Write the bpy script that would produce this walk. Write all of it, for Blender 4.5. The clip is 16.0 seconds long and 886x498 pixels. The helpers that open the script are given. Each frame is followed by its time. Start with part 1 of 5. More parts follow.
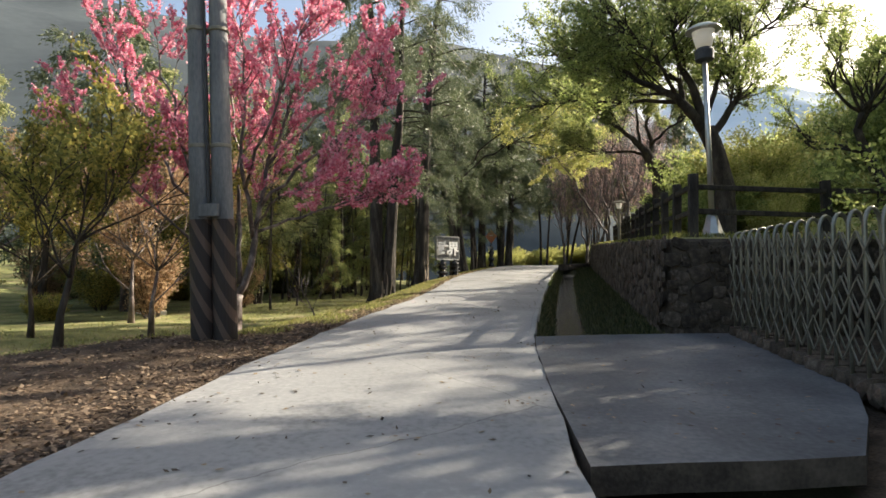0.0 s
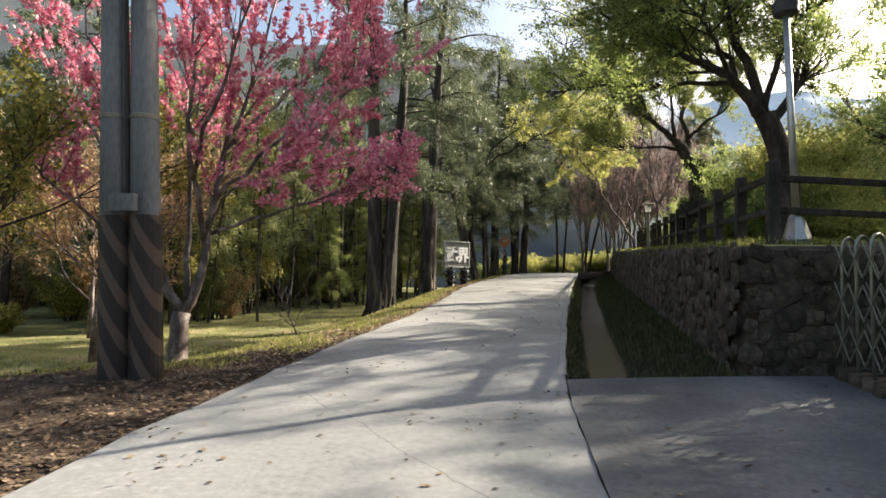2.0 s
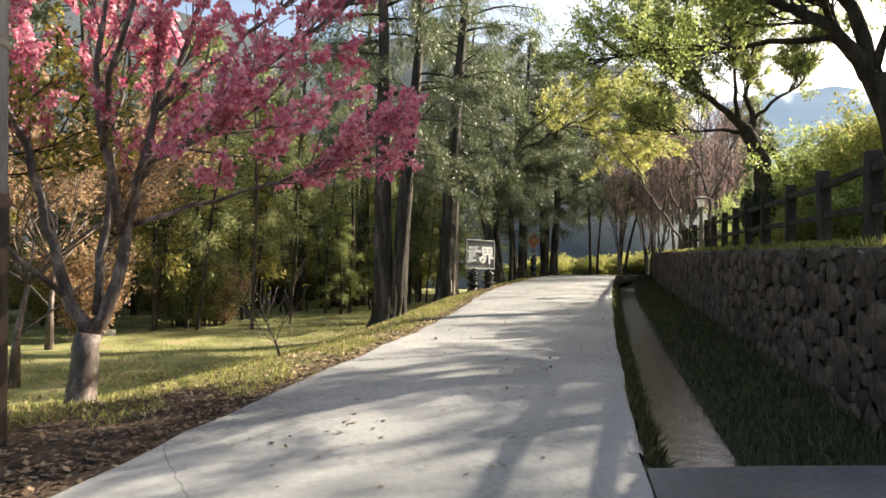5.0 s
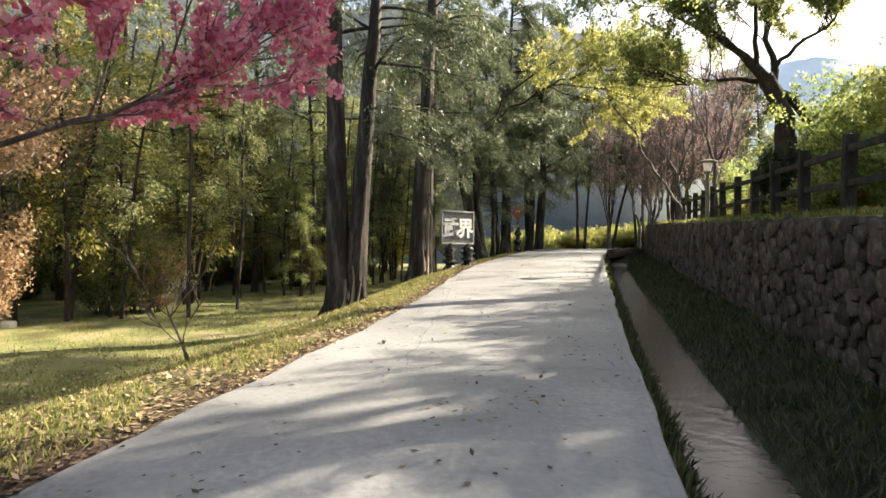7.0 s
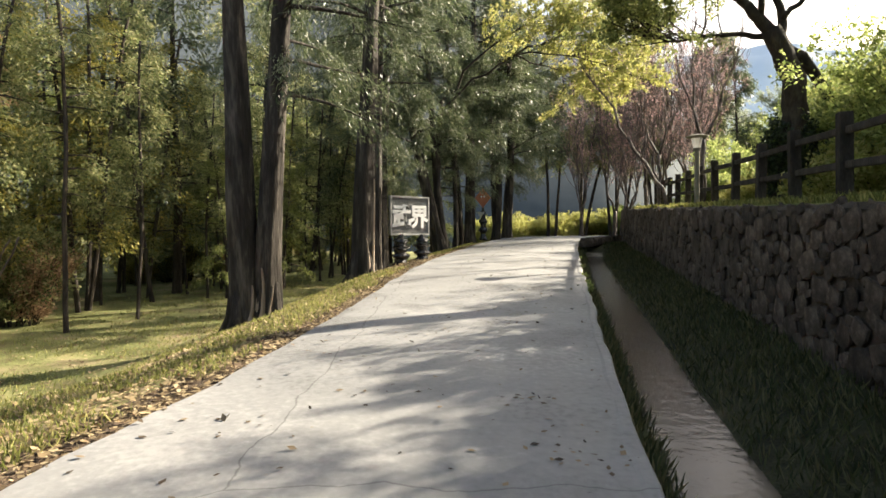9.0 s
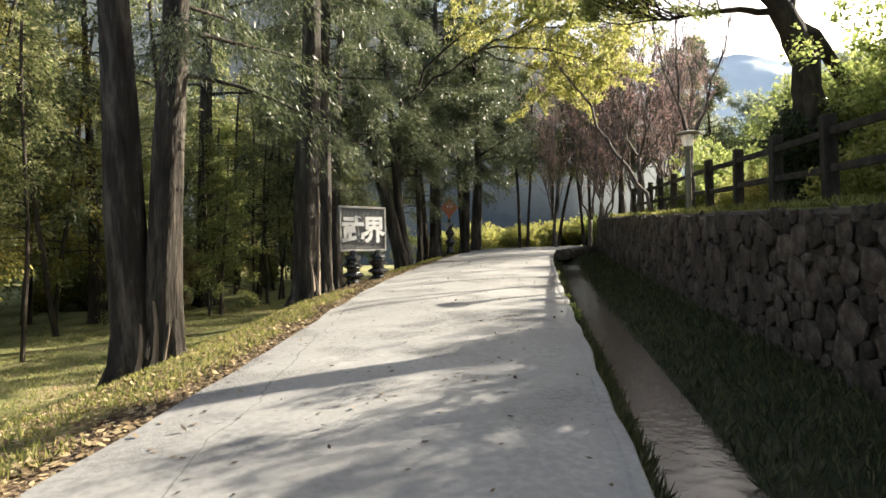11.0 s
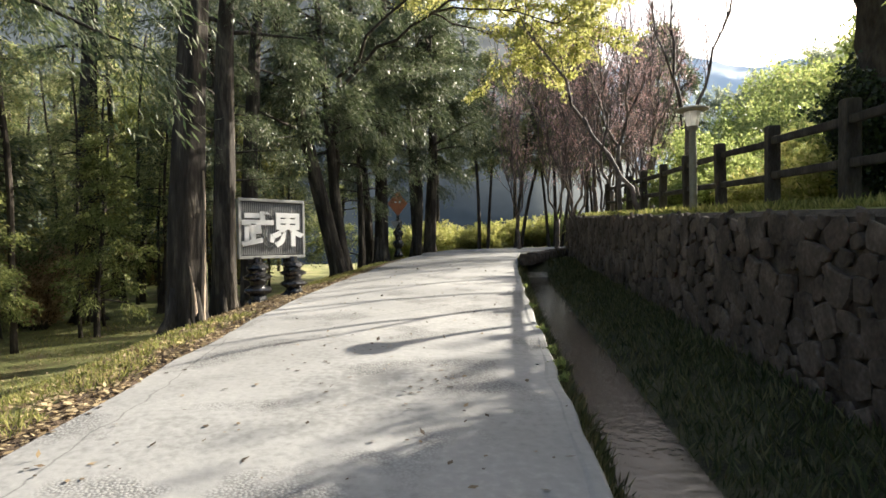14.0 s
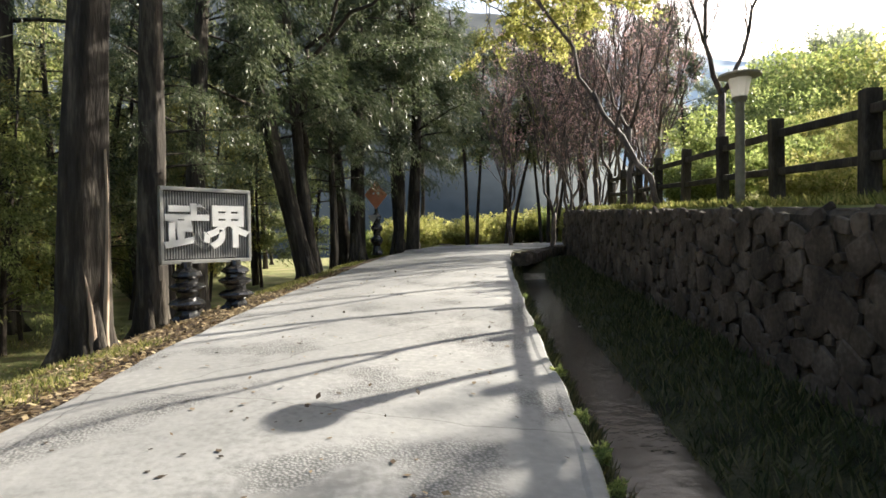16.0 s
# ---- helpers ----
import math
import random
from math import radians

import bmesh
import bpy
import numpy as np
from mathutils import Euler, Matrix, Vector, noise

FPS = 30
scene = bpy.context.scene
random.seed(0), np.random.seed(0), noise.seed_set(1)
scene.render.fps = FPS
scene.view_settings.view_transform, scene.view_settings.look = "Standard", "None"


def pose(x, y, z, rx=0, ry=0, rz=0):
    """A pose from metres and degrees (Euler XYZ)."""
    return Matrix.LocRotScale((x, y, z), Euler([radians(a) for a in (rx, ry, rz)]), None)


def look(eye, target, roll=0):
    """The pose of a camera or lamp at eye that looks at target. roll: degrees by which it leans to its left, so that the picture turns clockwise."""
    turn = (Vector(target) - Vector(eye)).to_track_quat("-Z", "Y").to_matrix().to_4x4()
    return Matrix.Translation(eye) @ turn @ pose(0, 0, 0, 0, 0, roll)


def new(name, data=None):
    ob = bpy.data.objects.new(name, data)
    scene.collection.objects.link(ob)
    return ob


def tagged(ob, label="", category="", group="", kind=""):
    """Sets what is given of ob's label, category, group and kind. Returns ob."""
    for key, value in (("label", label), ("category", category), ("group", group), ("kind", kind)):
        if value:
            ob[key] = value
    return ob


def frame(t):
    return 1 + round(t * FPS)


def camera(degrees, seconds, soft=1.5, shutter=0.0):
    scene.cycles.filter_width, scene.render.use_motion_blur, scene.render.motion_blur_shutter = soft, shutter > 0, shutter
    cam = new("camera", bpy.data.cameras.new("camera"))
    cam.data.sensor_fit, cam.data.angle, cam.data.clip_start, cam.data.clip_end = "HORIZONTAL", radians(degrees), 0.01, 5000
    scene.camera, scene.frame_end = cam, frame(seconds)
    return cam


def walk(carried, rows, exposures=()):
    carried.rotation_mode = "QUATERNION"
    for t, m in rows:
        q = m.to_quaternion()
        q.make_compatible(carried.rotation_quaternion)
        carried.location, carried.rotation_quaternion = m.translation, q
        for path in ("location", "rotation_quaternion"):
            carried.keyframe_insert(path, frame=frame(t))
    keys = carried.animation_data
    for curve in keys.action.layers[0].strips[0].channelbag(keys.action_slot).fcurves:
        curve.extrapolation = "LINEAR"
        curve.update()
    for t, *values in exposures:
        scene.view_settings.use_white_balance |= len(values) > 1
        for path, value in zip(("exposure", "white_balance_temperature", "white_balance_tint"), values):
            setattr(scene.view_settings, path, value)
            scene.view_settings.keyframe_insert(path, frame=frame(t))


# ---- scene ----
cam = camera(75.5, 16.0, soft=1.6)
METRES, EYE, TILT, LEAN, TURN = 18.0, 1.5, 2.5, 0.0, 0.0
ROWS = [
    (0.0, 0.0, 0.0, 0.0, 0.0, 0.0, -0.0),
    (0.5, 0.0036, 0.038, 0.0004, 0.37, 0.15, -0.11),
    (1.0, 0.0062, 0.072, 0.0009, 0.69, 0.29, -0.2),
    (1.5, 0.0092, 0.1032, 0.0017, 1.05, 0.38, -0.33),
    (2.0, 0.0097, 0.1354, 0.0024, 1.29, 0.51, -0.44),
    (2.5, 0.0105, 0.1657, 0.0028, 1.64, 0.65, -0.43),
    (3.0, 0.0086, 0.1946, 0.0054, 1.82, 0.64, -0.49),
    (5.5, 0.0209, 0.3091, 0.003, 4.21, 0.22, -0.84),
    (6.0, 0.0231, 0.345, 0.0026, 3.86, -0.55, -0.67),
    (6.5, 0.026, 0.3812, 0.0026, 3.16, -1.42, -0.5),
    (7.0, 0.0308, 0.4206, 0.0026, 2.46, -2.19, -0.39),
    (7.5, 0.0349, 0.4567, 0.0029, 1.72, -2.8, -0.19),
    (8.0, 0.0433, 0.4949, 0.0035, 1.12, -3.23, -0.11),
    (8.5, 0.0523, 0.5334, 0.0047, 0.45, -3.46, 0.02),
    (9.0, 0.0604, 0.5706, 0.0063, -0.33, -3.59, 0.16),
    (11.5, 0.0834, 0.7163, 0.0064, -3.92, -2.3, 1.1),
    (12.0, 0.0897, 0.7451, 0.0073, -4.56, -2.29, 0.94),
    (12.5, 0.0954, 0.7755, 0.0076, -5.29, -2.4, 0.84),
    (13.0, 0.1035, 0.8084, 0.0085, -5.91, -2.51, 0.71),
    (13.5, 0.1107, 0.8367, 0.0088, -6.47, -2.66, 0.7),
    (14.0, 0.117, 0.8661, 0.0084, -7.11, -2.8, 0.57),
    (14.5, 0.1226, 0.8978, 0.0084, -7.83, -2.92, 0.45),
    (15.0, 0.1272, 0.9276, 0.0089, -8.43, -3.12, 0.45),
    (15.5, 0.133, 0.9579, 0.0093, -8.58, -3.3, 0.43),
    (16.0, 0.1382, 0.9872, 0.0105, -8.37, -3.54, 0.42),
]
walk(cam, [(t, pose(0, 0, EYE, TILT, LEAN, TURN) @ pose(METRES * x, METRES * y, METRES * z, 90 + pitch, roll, yaw)) for t, x, y, z, yaw, pitch, roll in ROWS],
     exposures=[(0.0, 1.48, 6900, 9), (1.5, 1.5, 6900, 9), (3.0, 1.75, 6950, 9), (5.5, 1.85, 7050, 9), (6.5, 2.0, 7100, 9), (8.0, 1.75, 7050, 9), (9.0, 1.78, 7050, 9), (12.5, 1.78, 6750, 9), (16.0, 1.62, 6500, 9)])

# ---------------------------------------------------------------- light
SUN_AZ, SUN_EL = 60.6, 27.9          # degrees right of straight ahead, degrees above the horizon
world = bpy.data.worlds.new("sky")
scene.world = world
world.use_nodes = True
wn = world.node_tree.nodes
wl = world.node_tree.links
sky = wn.new("ShaderNodeTexSky")
sky.sky_type = "NISHITA"
sky.sun_disc = False
sky.sun_elevation = radians(SUN_EL)
sky.sun_rotation = radians(SUN_AZ)
sky.air_density, sky.dust_density, sky.ozone_density = 1.0, 4.0, 1.0
wn["Background"].inputs["Strength"].default_value = 0.10
wl.new(sky.outputs["Color"], wn["Background"].inputs["Color"])
sun_data = bpy.data.lights.new("sun", "SUN")
sun_data.energy = 5.0
sun_data.angle = radians(0.55)
sun_data.color = (1.0, 0.92, 0.79)
sun_lamp = new("sun", sun_data)
az, el = radians(SUN_AZ), radians(SUN_EL)
SUN_WAY = Vector((math.sin(az) * math.cos(el), math.cos(az) * math.cos(el), math.sin(el)))
sun_lamp.matrix_world = look(SUN_WAY * 60, (0, 0, 0))
tagged(sun_lamp, "low warm morning sun", "sun", kind="structure")


# ---------------------------------------------------------------- materials
def material(name, colours, rough=0.8, scale=4.0, fine=40.0, bump=0.3, stretch=(1, 1, 1), metal=0.0,
             vary=0.0, through_light=0.0, gloss=0.3, bump_size=0.02, island=False):
    """Two scales of noise through a colour ramp, with bump; vary: brightness by object; through_light: share of translucency."""
    m = bpy.data.materials.new(name)
    m.use_nodes = True
    n, l = m.node_tree.nodes, m.node_tree.links
    b = n["Principled BSDF"]
    tc = n.new("ShaderNodeTexCoord")
    mp = n.new("ShaderNodeMapping")
    mp.inputs["Scale"].default_value = stretch
    l.new(tc.outputs["Object"], mp.inputs["Vector"])
    big = n.new("ShaderNodeTexNoise")
    big.inputs["Scale"].default_value, big.inputs["Detail"].default_value = scale, 6
    small = n.new("ShaderNodeTexNoise")
    small.inputs["Scale"].default_value, small.inputs["Detail"].default_value = fine, 5
    for t in (big, small):
        l.new(mp.outputs["Vector"], t.inputs["Vector"])
    mix = n.new("ShaderNodeMath")
    mix.operation = "MULTIPLY_ADD"
    l.new(small.outputs["Fac"], mix.inputs[0])
    mix.inputs[1].default_value = 0.45
    sub = n.new("ShaderNodeMath")
    sub.operation = "MULTIPLY_ADD"
    l.new(big.outputs["Fac"], sub.inputs[0])
    sub.inputs[1].default_value, sub.inputs[2].default_value = 1.0, -0.22
    l.new(sub.outputs[0], mix.inputs[2])
    ramp = n.new("ShaderNodeValToRGB")
    ramp.color_ramp.elements[0].position, ramp.color_ramp.elements[1].position = 0.3, 0.72
    ramp.color_ramp.elements[0].color = (*colours[0], 1)
    ramp.color_ramp.elements[1].color = (*colours[-1], 1)
    for i, c in enumerate(colours[1:-1]):
        e = ramp.color_ramp.elements.new(0.3 + 0.42 * (i + 1) / (len(colours) - 1))
        e.color = (*c, 1)
    l.new(mix.outputs[0], ramp.inputs["Fac"])
    out = ramp.outputs["Color"]
    if island:
        geo = n.new("ShaderNodeNewGeometry")
        l.new(geo.outputs["Random Per Island"], ramp.inputs["Fac"])
        ramp.color_ramp.elements[0].position, ramp.color_ramp.elements[-1].position = 0.05, 0.95
    if vary:
        info = n.new("ShaderNodeObjectInfo")
        hsv = n.new("ShaderNodeHueSaturation")
        ma = n.new("ShaderNodeMath")
        ma.operation = "MULTIPLY_ADD"
        l.new(info.outputs["Random"], ma.inputs[0])
        ma.inputs[1].default_value, ma.inputs[2].default_value = vary, 1 - vary / 2
        l.new(ma.outputs[0], hsv.inputs["Value"])
        l.new(out, hsv.inputs["Color"])
        out = hsv.outputs["Color"]
    l.new(out, b.inputs["Base Color"])
    b.inputs["Roughness"].default_value = rough
    b.inputs["Metallic"].default_value = metal
    b.inputs["Specular IOR Level"].default_value = gloss
    if bump:
        bp = n.new("ShaderNodeBump")
        bp.inputs["Strength"].default_value, bp.inputs["Distance"].default_value = bump, bump_size
        l.new(mix.outputs[0], bp.inputs["Height"])
        l.new(bp.outputs["Normal"], b.inputs["Normal"])
    if through_light:
        tr = n.new("ShaderNodeBsdfTranslucent")
        l.new(out, tr.inputs["Color"])
        ms = n.new("ShaderNodeMixShader")
        ms.inputs["Fac"].default_value = through_light
        l.new(b.outputs[0], ms.inputs[1])
        l.new(tr.outputs[0], ms.inputs[2])
        l.new(ms.outputs[0], n["Material Output"].inputs["Surface"])
    return m


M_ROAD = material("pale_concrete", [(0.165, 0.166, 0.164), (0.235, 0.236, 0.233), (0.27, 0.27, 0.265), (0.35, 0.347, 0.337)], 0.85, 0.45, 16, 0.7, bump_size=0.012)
# slab concrete, about half as bright as the lane's
M_APRON = material("dark_concrete", [(0.075, 0.077, 0.08), (0.115, 0.117, 0.12), (0.18, 0.18, 0.178)], 0.85, 0.9, 20, 0.6)
M_LAWN = material("leafy_lawn", [(0.12, 0.10, 0.045), (0.15, 0.165, 0.055), (0.25, 0.245, 0.10), (0.32, 0.25, 0.15)], 0.95, 0.9, 22, 0.9, bump_size=0.05)
M_LITTER = material("leaf_litter", [(0.03, 0.021, 0.015), (0.085, 0.06, 0.04), (0.17, 0.12, 0.08)], 0.95, 2.5, 38, 1.0, bump_size=0.05)
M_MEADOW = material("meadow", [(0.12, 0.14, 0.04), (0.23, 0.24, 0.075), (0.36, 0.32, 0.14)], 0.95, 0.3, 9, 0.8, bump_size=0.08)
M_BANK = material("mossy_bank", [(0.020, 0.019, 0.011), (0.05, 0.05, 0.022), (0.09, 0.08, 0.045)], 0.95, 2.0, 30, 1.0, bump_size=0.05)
M_CHANNEL = material("channel_concrete", [(0.07, 0.06, 0.042), (0.20, 0.175, 0.13), (0.32, 0.29, 0.24)], 0.8, 2.6, 22, 1.0, bump_size=0.05)
M_PALESTONE = material("pale_boulder", [(0.36, 0.34, 0.30), (0.52, 0.50, 0.46), (0.62, 0.60, 0.56)], 0.9, 3, 24, 0.7)
# mortar of the wall; also the painted shade on the slab's sides
M_MORTAR_SHADE = material("mortar_and_slab_shade", [(0.036, 0.028, 0.021), (0.075, 0.059, 0.044), (0.12, 0.096, 0.072)], 0.95, 3, 30, 0.9)
M_STONE = material("field_stone", [(0.042, 0.032, 0.024), (0.088, 0.068, 0.051), (0.17, 0.134, 0.104)], 0.95, 2.2, 22, 1.0, vary=0.9)
M_STONES = material("field_stone_joined", [(0.042, 0.032, 0.024), (0.088, 0.068, 0.051), (0.17, 0.134, 0.104)], 0.95, 2.2, 22, 1.0)
M_BARK = material("cedar_bark", [(0.018, 0.015, 0.0125), (0.042, 0.036, 0.030), (0.125, 0.108, 0.088)], 0.95, 6, 30, 1.0, stretch=(1, 1, 0.16), bump_size=0.05)
M_BAREWOOD = material("bare_wood", [(0.16, 0.12, 0.09), (0.30, 0.235, 0.18), (0.42, 0.34, 0.26)], 0.75, 9, 40, 0.5, stretch=(1, 1, 0.12))
M_DARKBARK = material("dark_bark", [(0.022, 0.018, 0.014), (0.05, 0.04, 0.032), (0.09, 0.075, 0.06)], 0.95, 6, 30, 1.0, stretch=(1, 1, 0.3), bump_size=0.04)
M_CHERRYBARK = material("cherry_bark", [(0.035, 0.026, 0.024), (0.095, 0.070, 0.063), (0.30, 0.24, 0.215)], 0.5, 7, 40, 0.5, stretch=(1, 1, 0.5), gloss=0.5)
# the palest cedar colour puts glints of light into some sprays
M_CEDAR = material("cedar_spray", [(0.045, 0.068, 0.028), (0.10, 0.13, 0.06), (0.23, 0.25, 0.15)], 0.38, island=True, bump=0, through_light=0.36, gloss=0.4)
M_FOREST = material("forest_leaf", [(0.10, 0.135, 0.055), (0.24, 0.27, 0.11), (0.46, 0.44, 0.23)], 0.6, island=True, bump=0, through_light=0.58)
M_GREEN = material("fresh_leaf", [(0.15, 0.20, 0.06), (0.29, 0.35, 0.11), (0.46, 0.50, 0.19)], 0.5, island=True, bump=0, through_light=0.6, gloss=0.4)
M_OLIVEGREEN = material("olive_green_leaf", [(0.13, 0.16, 0.05), (0.26, 0.30, 0.10), (0.44, 0.45, 0.18)], 0.5, island=True, bump=0, through_light=0.55, gloss=0.4)
M_YELLOW = material("yellow_leaf", [(0.25, 0.27, 0.07), (0.42, 0.43, 0.13), (0.58, 0.53, 0.23)], 0.55, island=True, bump=0, through_light=0.58)
M_OLIVE = material("olive_leaf", [(0.12, 0.13, 0.035), (0.27, 0.26, 0.07), (0.50, 0.41, 0.11)], 0.6, island=True, bump=0, through_light=0.5)
M_RUST = material("rusty_leaf", [(0.24, 0.15, 0.085), (0.42, 0.28, 0.17), (0.55, 0.40, 0.25)], 0.7, island=True, bump=0, through_light=0.5)
M_PINK = material("pink_blossom", [(0.56, 0.12, 0.21), (0.76, 0.29, 0.40), (0.88, 0.56, 0.61)], 0.6, island=True, bump=0, through_light=0.5)
M_PALEPINK = material("pale_blossom", [(0.28, 0.17, 0.14), (0.44, 0.28, 0.26), (0.66, 0.46, 0.48)], 0.7, island=True, bump=0, through_light=0.45)
# leaf and bark greyed and paled: distance haze painted on the hill trees
M_HAZYLEAF = material("haze_paled_leaf", [(0.28, 0.32, 0.24), (0.38, 0.42, 0.32), (0.48, 0.50, 0.38)], 0.7, island=True, bump=0, through_light=0.5)
M_HAZYBARK = material("haze_paled_bark", [(0.16, 0.17, 0.16), (0.25, 0.26, 0.25)], 0.9, 5, 30, 0.4)
M_IVY = material("ivy_leaf", [(0.012, 0.022, 0.010), (0.03, 0.05, 0.018), (0.07, 0.10, 0.03)], 0.4, island=True, bump=0, through_light=0.25, gloss=0.5)
# bank blades: darker copy of M_GRASS, the wall's shade put into the colour
M_BANKGRASS = material("shade_darkened_grass", [(0.03, 0.04, 0.014), (0.075, 0.085, 0.03), (0.16, 0.145, 0.07)], 0.7, island=True, bump=0, through_light=0.3)
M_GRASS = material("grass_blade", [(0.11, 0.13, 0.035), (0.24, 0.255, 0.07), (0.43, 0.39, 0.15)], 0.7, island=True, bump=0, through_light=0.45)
M_LANELEAF = material("dark_dry_leaf", [(0.03, 0.022, 0.016), (0.09, 0.065, 0.042), (0.24, 0.18, 0.11)], 0.8, island=True, bump=0)
M_FADEDBARK = material("dusky_bark", [(0.045, 0.035, 0.032), (0.11, 0.088, 0.08), (0.23, 0.185, 0.17)], 0.7, 7, 40, 0.5, stretch=(1, 1, 0.5))
M_TWIG = material("pale_twig", [(0.10, 0.075, 0.062), (0.22, 0.17, 0.14), (0.36, 0.29, 0.25)], 0.7, 7, 40, 0.4, stretch=(1, 1, 0.5))
M_LITTERLEAF = material("brown_litter_leaf", [(0.055, 0.035, 0.024), (0.13, 0.088, 0.058), (0.30, 0.22, 0.15)], 0.8, island=True, bump=0, through_light=0.15)
M_DRYLEAF = material("dry_leaf", [(0.10, 0.068, 0.04), (0.27, 0.20, 0.11), (0.50, 0.40, 0.24)], 0.8, island=True, bump=0, through_light=0.2)
M_FENCE = material("weathered_post", [(0.022, 0.018, 0.014), (0.05, 0.042, 0.034), (0.085, 0.072, 0.058)], 0.9, 5, 40, 0.8, stretch=(1, 1, 0.3), vary=0.4)
M_STEEL = material("galvanised_steel", [(0.42, 0.42, 0.40), (0.58, 0.58, 0.55)], 0.42, 6, 60, 0.15, metal=0.75)
M_GATE = material("tarnished_tube", [(0.22, 0.21, 0.165), (0.34, 0.33, 0.27)], 0.45, 6, 60, 0.15, metal=0.6)
M_LAMPPOST = material("lamp_post_paint", [(0.17, 0.16, 0.12), (0.26, 0.24, 0.19)], 0.6, 8, 60, 0.3)
M_LAMPCAP = material("lamp_cap_paint", [(0.26, 0.24, 0.19), (0.38, 0.35, 0.29)], 0.5, 6, 60, 0.2)
M_LAMPGLASS = material("frosted_glass", [(0.84, 0.83, 0.80), (0.90, 0.89, 0.87)], 0.35, 5, 50, 0.05, through_light=0.6, gloss=0.5)
M_CONCPOLE = material("pole_concrete", [(0.105, 0.11, 0.115), (0.165, 0.17, 0.175), (0.23, 0.23, 0.23)], 0.85, 2.5, 40, 0.4, stretch=(1, 1, 0.25))
M_SIGNFRAME = material("sign_frame_paint", [(0.30, 0.30, 0.29), (0.44, 0.44, 0.42)], 0.5, 6, 60, 0.2, metal=0.3)
M_SIGNBACK = material("dark_ribbed_sheet", [(0.035, 0.035, 0.037), (0.07, 0.07, 0.072)], 0.6, 6, 60, 0.2)
M_SIGNRIB = material("pale_rib", [(0.24, 0.24, 0.24), (0.36, 0.36, 0.35)], 0.5, 6, 60, 0.2)
M_WHITE = material("white_letter", [(0.74, 0.74, 0.73), (0.84, 0.84, 0.83)], 0.5, 6, 60, 0.1)
M_TOTEM = material("black_lacquer", [(0.010, 0.010, 0.011), (0.028, 0.027, 0.027)], 0.22, 6, 50, 0.3, gloss=0.7)
M_ORANGE = material("faded_orange_sheet", [(0.38, 0.14, 0.07), (0.50, 0.20, 0.11)], 0.5, 4, 50, 0.1)
# aerial haze is mixed into both far colours: bluish mountain, nearly white ridge
M_FOREST_FAR = material("haze_tinted_forest", [(0.040, 0.053, 0.062), (0.055, 0.070, 0.080), (0.070, 0.086, 0.094)], 1.0, 0.03, 0.4, 0.1, bump_size=0.4)
M_FAR_RIDGE = material("haze_whitened_ridge", [(0.72, 0.79, 0.83), (0.80, 0.86, 0.89)], 1.0, 0.01, 0.1, 0.2)

# hazard wrap of the utility pole: slanting dark and rusty stripes
M_WRAP = material("hazard_wrap", [(0.03, 0.022, 0.018), (0.06, 0.045, 0.035)], 0.6, 3, 40, 0.3)
_n, _l = M_WRAP.node_tree.nodes, M_WRAP.node_tree.links
_tc = _n.new("ShaderNodeTexCoord")
_mp = _n.new("ShaderNodeMapping")
_mp.inputs["Rotation"].default_value = (0, radians(26), 0)
_l.new(_tc.outputs["Object"], _mp.inputs["Vector"])
_wv = _n.new("ShaderNodeTexWave")
_wv.inputs["Scale"].default_value = 1.4
_wv.inputs["Distortion"].default_value = 0.6
_l.new(_mp.outputs["Vector"], _wv.inputs["Vector"])
_rp = _n.new("ShaderNodeValToRGB")
_rp.color_ramp.elements[0].position, _rp.color_ramp.elements[1].position = 0.6, 0.72
_rp.color_ramp.elements[0].color, _rp.color_ramp.elements[1].color = (0.026, 0.020, 0.018, 1), (0.095, 0.064, 0.050, 1)
_l.new(_wv.outputs["Fac"], _rp.inputs["Fac"])
_l.new(_rp.outputs["Color"], _n["Principled BSDF"].inputs["Base Color"])

# the lane: patches worn down to the pebbles, dirt along some joints
_n, _l = M_ROAD.node_tree.nodes, M_ROAD.node_tree.links
_b = _n["Principled BSDF"]
_old = _b.inputs["Base Color"].links[0].from_socket
_oldn = _b.inputs["Normal"].links[0].from_socket
_tc = _n.new("ShaderNodeTexCoord")
_patch = _n.new("ShaderNodeTexNoise")
_patch.inputs["Scale"].default_value, _patch.inputs["Detail"].default_value = 1.1, 3
_mask = _n.new("ShaderNodeMapRange")
_mask.inputs["From Min"].default_value, _mask.inputs["From Max"].default_value = 0.52, 0.62
_peb = _n.new("ShaderNodeTexVoronoi")
_peb.inputs["Scale"].default_value = 46
_pr = _n.new("ShaderNodeMapRange")
_pr.inputs["From Min"].default_value, _pr.inputs["From Max"].default_value = 0.15, 0.75
_pr.inputs["To Min"].default_value, _pr.inputs["To Max"].default_value = 1.05, 0.55
_dirt = _n.new("ShaderNodeTexNoise")
_dirt.inputs["Scale"].default_value, _dirt.inputs["Detail"].default_value = 0.22, 5
_dr = _n.new("ShaderNodeMapRange")
_dr.inputs["From Min"].default_value, _dr.inputs["From Max"].default_value = 0.42, 0.66
_dr.inputs["To Min"].default_value, _dr.inputs["To Max"].default_value = 1.10, 0.82
_crack = _n.new("ShaderNodeTexVoronoi")
_crack.feature = "DISTANCE_TO_EDGE"
_crack.inputs["Scale"].default_value = 0.17
_wob = _n.new("ShaderNodeTexNoise")
_wob.inputs["Scale"].default_value, _wob.inputs["Detail"].default_value = 1.6, 5
_wmix = _n.new("ShaderNodeMix")
_wmix.data_type = "VECTOR"
_wmix.inputs["Factor"].default_value = 0.22
_cr = _n.new("ShaderNodeMapRange")
